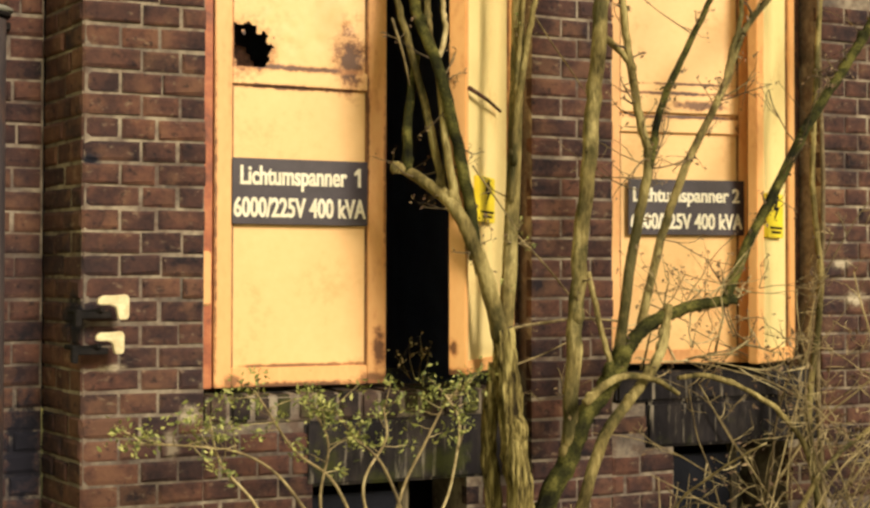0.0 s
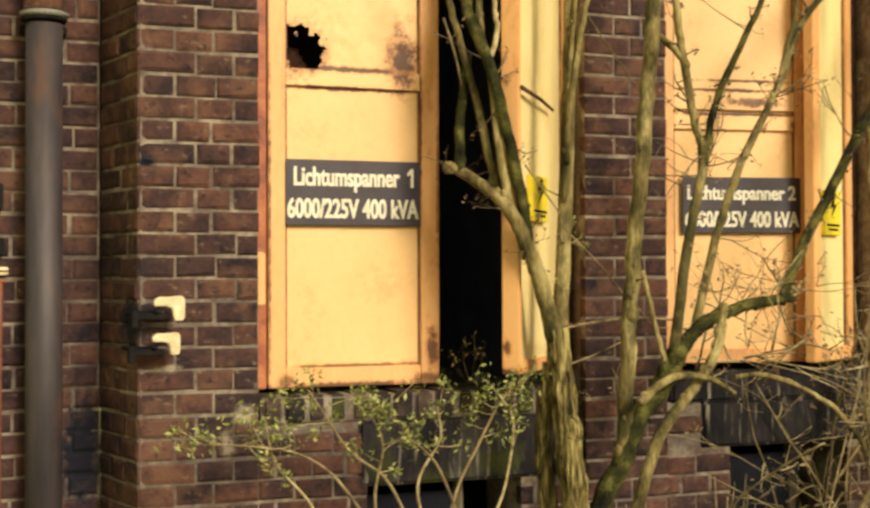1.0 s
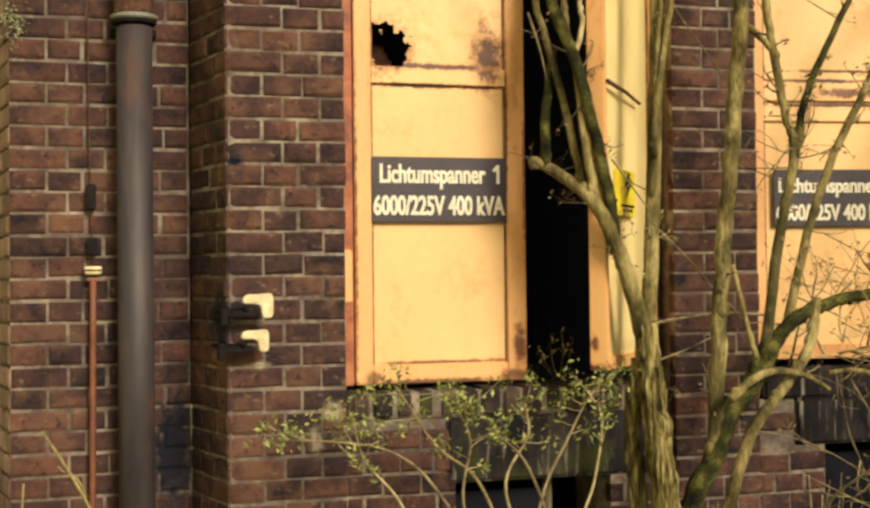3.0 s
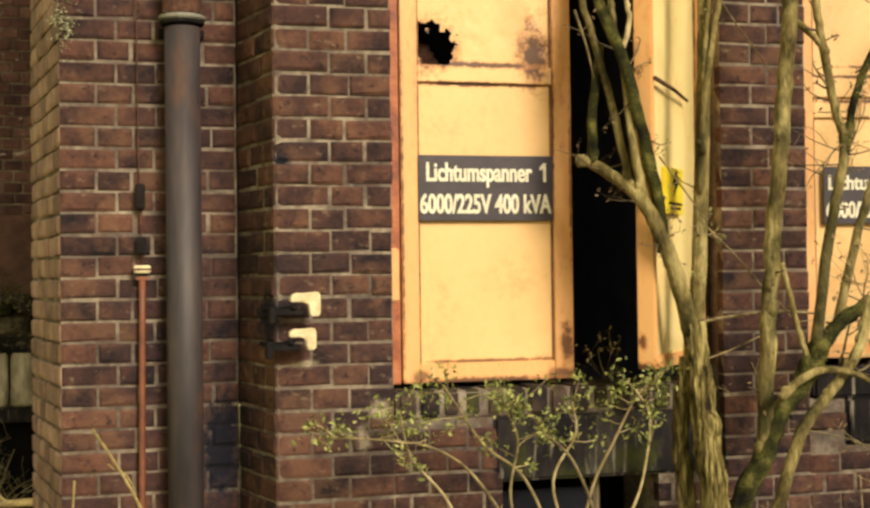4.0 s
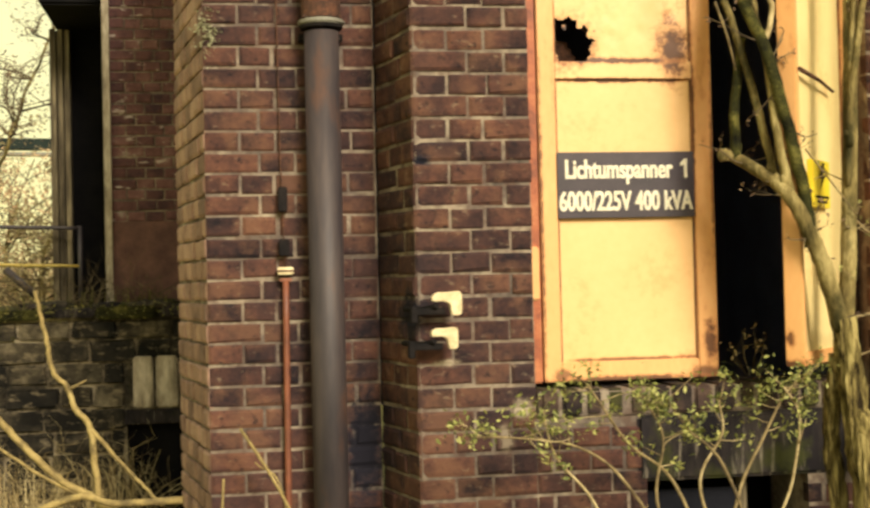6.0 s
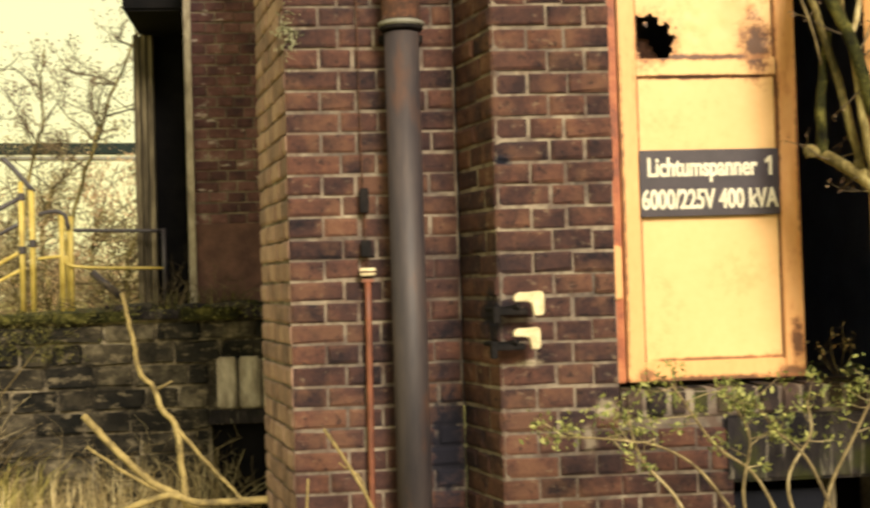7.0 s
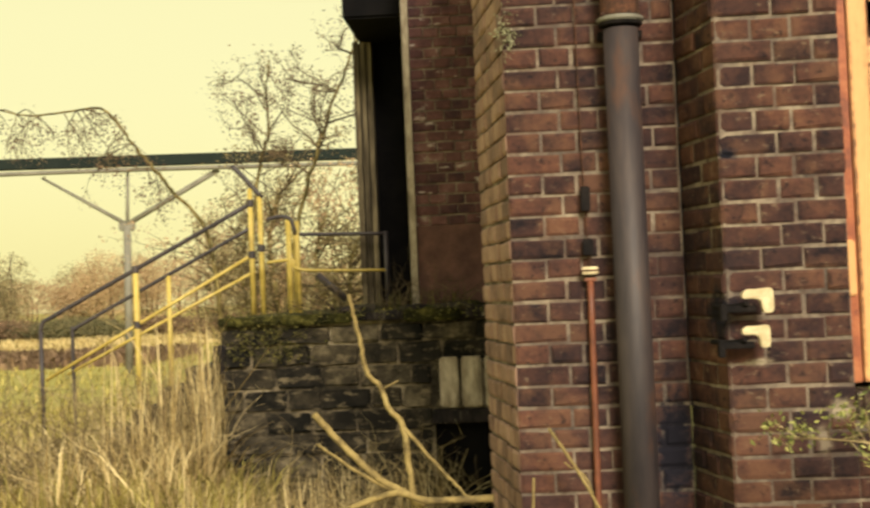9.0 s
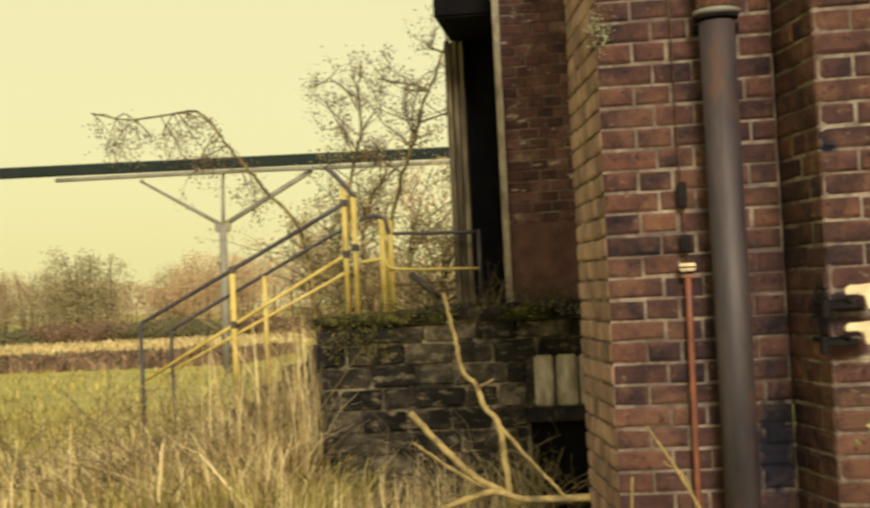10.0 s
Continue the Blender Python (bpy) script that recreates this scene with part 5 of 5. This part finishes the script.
for i, (bx, by, hh) in enumerate(((-4.6, 14, 2.6), (-5.2, 15, 2.3), (-4.0, 13, 2.9), (-3.3, 12.5, 2.6), (-2.7, 11, 2.2))):
    bare_tree("hazel_bush", "olive-brown leafless hazel bush behind the stairs", [(bx, by, -0.1), (bx + 0.1, by, hh * 0.4), (bx, by, hh * 0.75), (bx + 0.15, by, hh)], 0.05, 80 + i, 26, 0.8, 2, THICKET if i % 2 else THICKET_GREEN, 0.03, 9, group="hazel bushes", rtw=0.014)


def thicket(cx, cy, w, h, seed, material, name="thicket", label="distant brown leafless thicket at the field edge"):
    rng = random.Random(seed)
    spots = []
    lobes = [(rng.uniform(-0.5, 0.5) * w, rng.uniform(-0.3, 0.3) * w * 0.5, rng.uniform(0.25, 0.62) * h, rng.uniform(0.18, 0.32) * w, rng.uniform(0.25, 0.42) * h) for _ in range(9)]
    for lx, ly, lz, rw, rh in lobes:
        for _ in range(420):
            v = Vector((rng.gauss(0, 1), rng.gauss(0, 1), rng.gauss(0, 1))).normalized() * rng.uniform(0.55, 1.08)
            z = lz + v.z * rh
            if z > 0:
                spots.append(Vector((cx + lx + v.x * rw, cy + ly + v.y * rw, z)))
    t = thing(name, label, "thicket", group="field edge thickets")
    V, F = leaf_quads(spots, 0.07, rng, 3, 0.12)
    raw("crown", V, F, material, t)["kind"] = "stuff"
    bm = bmesh.new()
    for _ in range(10):
        x = cx + rng.uniform(-0.4, 0.4) * w
        tube(bm, [Vector((x, cy, -0.2)), Vector((x + rng.gauss(0, 0.2), cy, h * 0.45)), Vector((x + rng.gauss(0, 0.5), cy, h * 0.85))], 0.07, 0.02, 5)
    part("trunkwood", bm, TWIG_DARK, t)["kind"] = "stuff"
    return t


rb = random.Random(91)
for i in range(13):
    thicket(-52 + i * 3.6, 84 + rb.uniform(-5, 5), rb.uniform(5, 8), rb.uniform(3.9, 5.8), 100 + i, THICKET if i % 3 else THICKET_GREEN)
thicket(-28.3, 62, 3.7, 5.3, 130, THICKET_GREEN, "willow_bush", "round olive willow bush in the meadow")
for i in range(6):
    thicket(-42 + i * 5.0, 58 + rb.uniform(-3, 3), 5.5, rb.uniform(0.7, 1.1), 140 + i, BRACKEN if i % 2 else THICKET_DARK)

# ---- overhead pipe bridge ----
br = thing("pipe_bridge", "long dark green overhead pipe bridge on a forked post", "pipe bridge")
boxed("girder", (-30, 25, 4.62), (4, 25.3, 4.86), FAR_STEEL, br, 0.01)
for v in br.children[0].data.vertices:
    v.co.z += 0.018 * (v.co.x + 9)*-0.9 + 0.05
pipe("lower_pipe", [(-13.5, 24.95, 4.62), (-9.5, 24.95, 4.58), (-5.5, 24.95, 4.50), (2, 24.95, 4.36)], 0.05, FAR_GREY, br, 8)
pipe("post", [(-9.62, 25.1, -0.1), (-9.56, 25.1, 3.3)], 0.09, FAR_GREY, br, 8, curve=False)
pipe("post_head", [(-9.56, 25.1, 3.2), (-9.5, 25.1, 4.6)], 0.05, FAR_GREY, br, 8, curve=False, end=0.03)
pipe("strut", [(-9.56, 25.1, 3.35), (-11.5, 25.1, 4.5)], 0.05, FAR_GREY, br, 8, curve=False, end=0.03)
pipe("strut", [(-9.56, 25.1, 3.35), (-7.4, 25.1, 4.5)], 0.06, FAR_GREY, br, 8, curve=False)
boxed("gusset", (-9.75, 25.05, 3.2), (-9.37, 25.15, 3.42), FAR_GREY, br, 0.03)


# ---- grasses ----
def grass(name, label, count, region, height, width, seed, material, lean_=0.35, base=0.0):
    rng = np.random.default_rng(seed)
    V, F = [], []
    for _ in range(count):
        x, y = region(rng)
        h = height * rng.uniform(0.4, 1.25)
        a = rng.uniform(0, 6.283)
        l_ = abs(rng.normal(0, lean_)) * h
        dx, dy = math.cos(a) * l_, math.sin(a) * l_
        wx, wy = width * rng.uniform(0.5, 1.3) * math.cos(a + 1.57 + rng.normal(0, 0.7)), width * math.sin(a + 1.57)
        i = len(V)
        z0 = base - 0.12 if base == 0 else base - 0.02
        V += [(x - wx, y - wy, z0), (x + wx, y + wy, z0), (x - wx * 0.8 + dx * 0.25, y - wy * 0.8 + dy * 0.25, base + h * 0.5), (x + wx * 0.8 + dx * 0.25, y + wy * 0.8 + dy * 0.25, base + h * 0.5),
              (x - wx * 0.5 + dx * 0.65, y - wy * 0.5 + dy * 0.65, base + h * 0.82), (x + wx * 0.5 + dx * 0.65, y + wy * 0.5 + dy * 0.65, base + h * 0.82), (x + dx * 1.2, y + dy * 1.2, base + h * 0.97)]
        F += [(i, i + 1, i + 3, i + 2), (i + 2, i + 3, i + 5, i + 4), (i + 4, i + 5, i + 6)]
    return tagged(raw(name, V, F, material), label, "grass", kind="stuff")


grass("tall_dry_grass", "tall dry straw-coloured grass beside the platform", 1300, lambda r: (-2.75 - abs(r.normal(0, 0.8)), r.uniform(3.6, 6.6)), 0.66, 0.0075, 1, STRAW, 0.85)
grass("reeds", "tall pale dry stalks at the platform corner", 240, lambda r: (-2.8 - abs(r.normal(0, 0.35)), r.uniform(4.2, 5.6)), 1.3, 0.006, 2, STRAW, 0.22)
grass("dry_grass", "dry meadow grass with green tufts", 5200, lambda r: (-2.7 - abs(r.normal(0, 1.7)), r.uniform(3.6, 9)), 0.27, 0.009, 3, STRAW, 1.0)
grass("short_grass", "short yellow-green meadow grass", 14000, lambda r: (r.uniform(-11, -2.6), r.uniform(5.0, 15)), 0.085, 0.009, 8, GRASS, 1.3)
grass("green_grass", "low green grass tufts", 2200, lambda r: (-2.4 - abs(r.normal(0, 1.0)), r.uniform(3.2, 6.5)), 0.42, 0.007, 4, GRASS, 0.6)
grass("wall_grass", "dry grass and stalks at the foot of the platform", 700, lambda r: (r.uniform(-2.8, -1.2), r.uniform(2.6, 4.5)), 0.42, 0.004, 5, STRAW, 0.4)
grass("meadow_grass", "distant meadow grass", 9000, lambda r: (r.uniform(-34, -6), 12 + 34 * r.random() ** 1.5), 0.08, 0.02, 6, GRASS, 1.3)
grass("platform_weeds", "small dry weeds and moss on the platform edge", 90, lambda r: (r.uniform(-2.0, -0.95), r.uniform(4.75, 5.15)), 0.14, 0.004, 7, MOSS_GREEN, 0.7, 1.39)

grass("bracken_strip", "low strip of dead brown bracken in the meadow", 9000, lambda r: (r.uniform(-26, -10.5), r.uniform(29, 36)), 0.28, 0.04, 9, BRACKEN, 0.7)
grass("straw_strip", "band of pale dry grass across the meadow", 12000, lambda r: (r.uniform(-42, -12), r.uniform(37, 56)), 0.2, 0.02, 10, STRAW, 0.9)


def briar(seed, count, region, label, zmax, material, base=0.0):
    """Arching dry stems growing out of the grass."""
    rng = random.Random(seed)
    bm, ends = bmesh.new(), []
    for _ in range(count):
        x, y = region(rng)
        p, d = Vector((x, y, base - 0.1)), Vector((rng.gauss(0, 0.45), rng.gauss(0, 0.3), 1)).normalized()
        pts = [p.copy()]
        for k in range(8):
            d = (d + Vector((rng.gauss(0, 0.16), rng.gauss(0, 0.1), -0.10))).normalized()
            p = p + d * zmax / 7 * rng.uniform(0.7, 1.3)
            pts.append(p.copy())
        tube(bm, smooth(pts, 2), rng.uniform(0.0035, 0.0075), 0.0025, 4)
        for q in pts[3:]:
            if rng.random() < 0.5:
                twigs(bm, q, (rng.gauss(0, 1), rng.gauss(0, 0.6), rng.gauss(0.3, 0.6)), rng.uniform(0.08, 0.3), 0.0025, 1, rng, ends)
    return tagged(part("briar", bm, material), label, "shrub", kind="stuff")


briar(201, 270, lambda r: (-2.85 - abs(r.gauss(0, 0.9)), r.uniform(4.4, 6.0)), "leafless dry briar stems in the tall grass", 0.95, TWIG)
briar(202, 75, lambda r: (r.uniform(-2.6, -1.0), r.uniform(3.0, 4.5)), "leafless dry briar stems before the platform", 0.55, TWIG)
briar(203, 60, lambda r: (r.uniform(-5.6, -3.2), r.uniform(5.0, 6.1)), "leafless dry briar stems by the stairs", 1.0, TWIG_DARK)
briar(204, 34, lambda r: (r.uniform(-2.1, -0.98), r.uniform(4.85, 5.1)), "thin dead bramble stems on the platform edge", 0.30, TWIG_DARK, 1.39)

# ---- loose stones on the platform ----
rr_ = random.Random(77)
for _ in range(16):
    bm = bmesh.new()
    bmesh.ops.create_icosphere(bm, subdivisions=2, radius=1.0)
    sx, sy, sz = rr_.uniform(0.05, 0.14), rr_.uniform(0.04, 0.08), rr_.uniform(0.02, 0.045)
    off = rr_.uniform(0, 50)
    for v in bm.verts:
        k = 1 + 0.55 * noise.noise(v.co * 1.3 + Vector((off, 0, 0)))
        v.co = Vector((v.co.x * sx * k, v.co.y * sy * k, v.co.z * sz * k))
    stone = part("broken_stone", bm, rr_.choice((STONE, CONCRETE, MOSS)))
    stone.location = (rr_.uniform(-2.0, -0.98), rr_.uniform(4.72, 5.08), 1.405)
    tagged(stone, "broken dark mossy stone lying on the platform edge", "stone", "loose platform stones")

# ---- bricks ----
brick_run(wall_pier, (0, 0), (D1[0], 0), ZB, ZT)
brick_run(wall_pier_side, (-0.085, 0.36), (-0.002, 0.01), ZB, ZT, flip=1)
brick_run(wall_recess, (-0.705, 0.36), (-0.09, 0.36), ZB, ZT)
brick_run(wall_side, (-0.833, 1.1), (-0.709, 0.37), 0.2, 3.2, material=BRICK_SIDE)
brick_run(wall_middle, (D1[1], 0), (D2[0], 0), ZB, ZT)
brick_run(wall_right, (D2[1], 0), (4.4, 0), ZB, ZT)
brick_run(wall_below_1, (D1[0] + 0.002, 0), (V1[0], 0), ZB, 1.03, corner=False)
brick_run(wall_below_2, (V1[1], 0), (D1[1], 0), ZB, 0.80, corner=False)
brick_run(wall_below_3, (D2[0], 0), (V2[0], 0), ZB, 0.88, corner=False)
brick_run(wall_below_4, (V2[1], 0), (D2[1], 0), ZB, 0.88, corner=False)
brick_run(wall_below_5, (D2[0] + 0.002, 0), (D2[0] + 0.149, 0), 0.88, 1.05, corner=False)
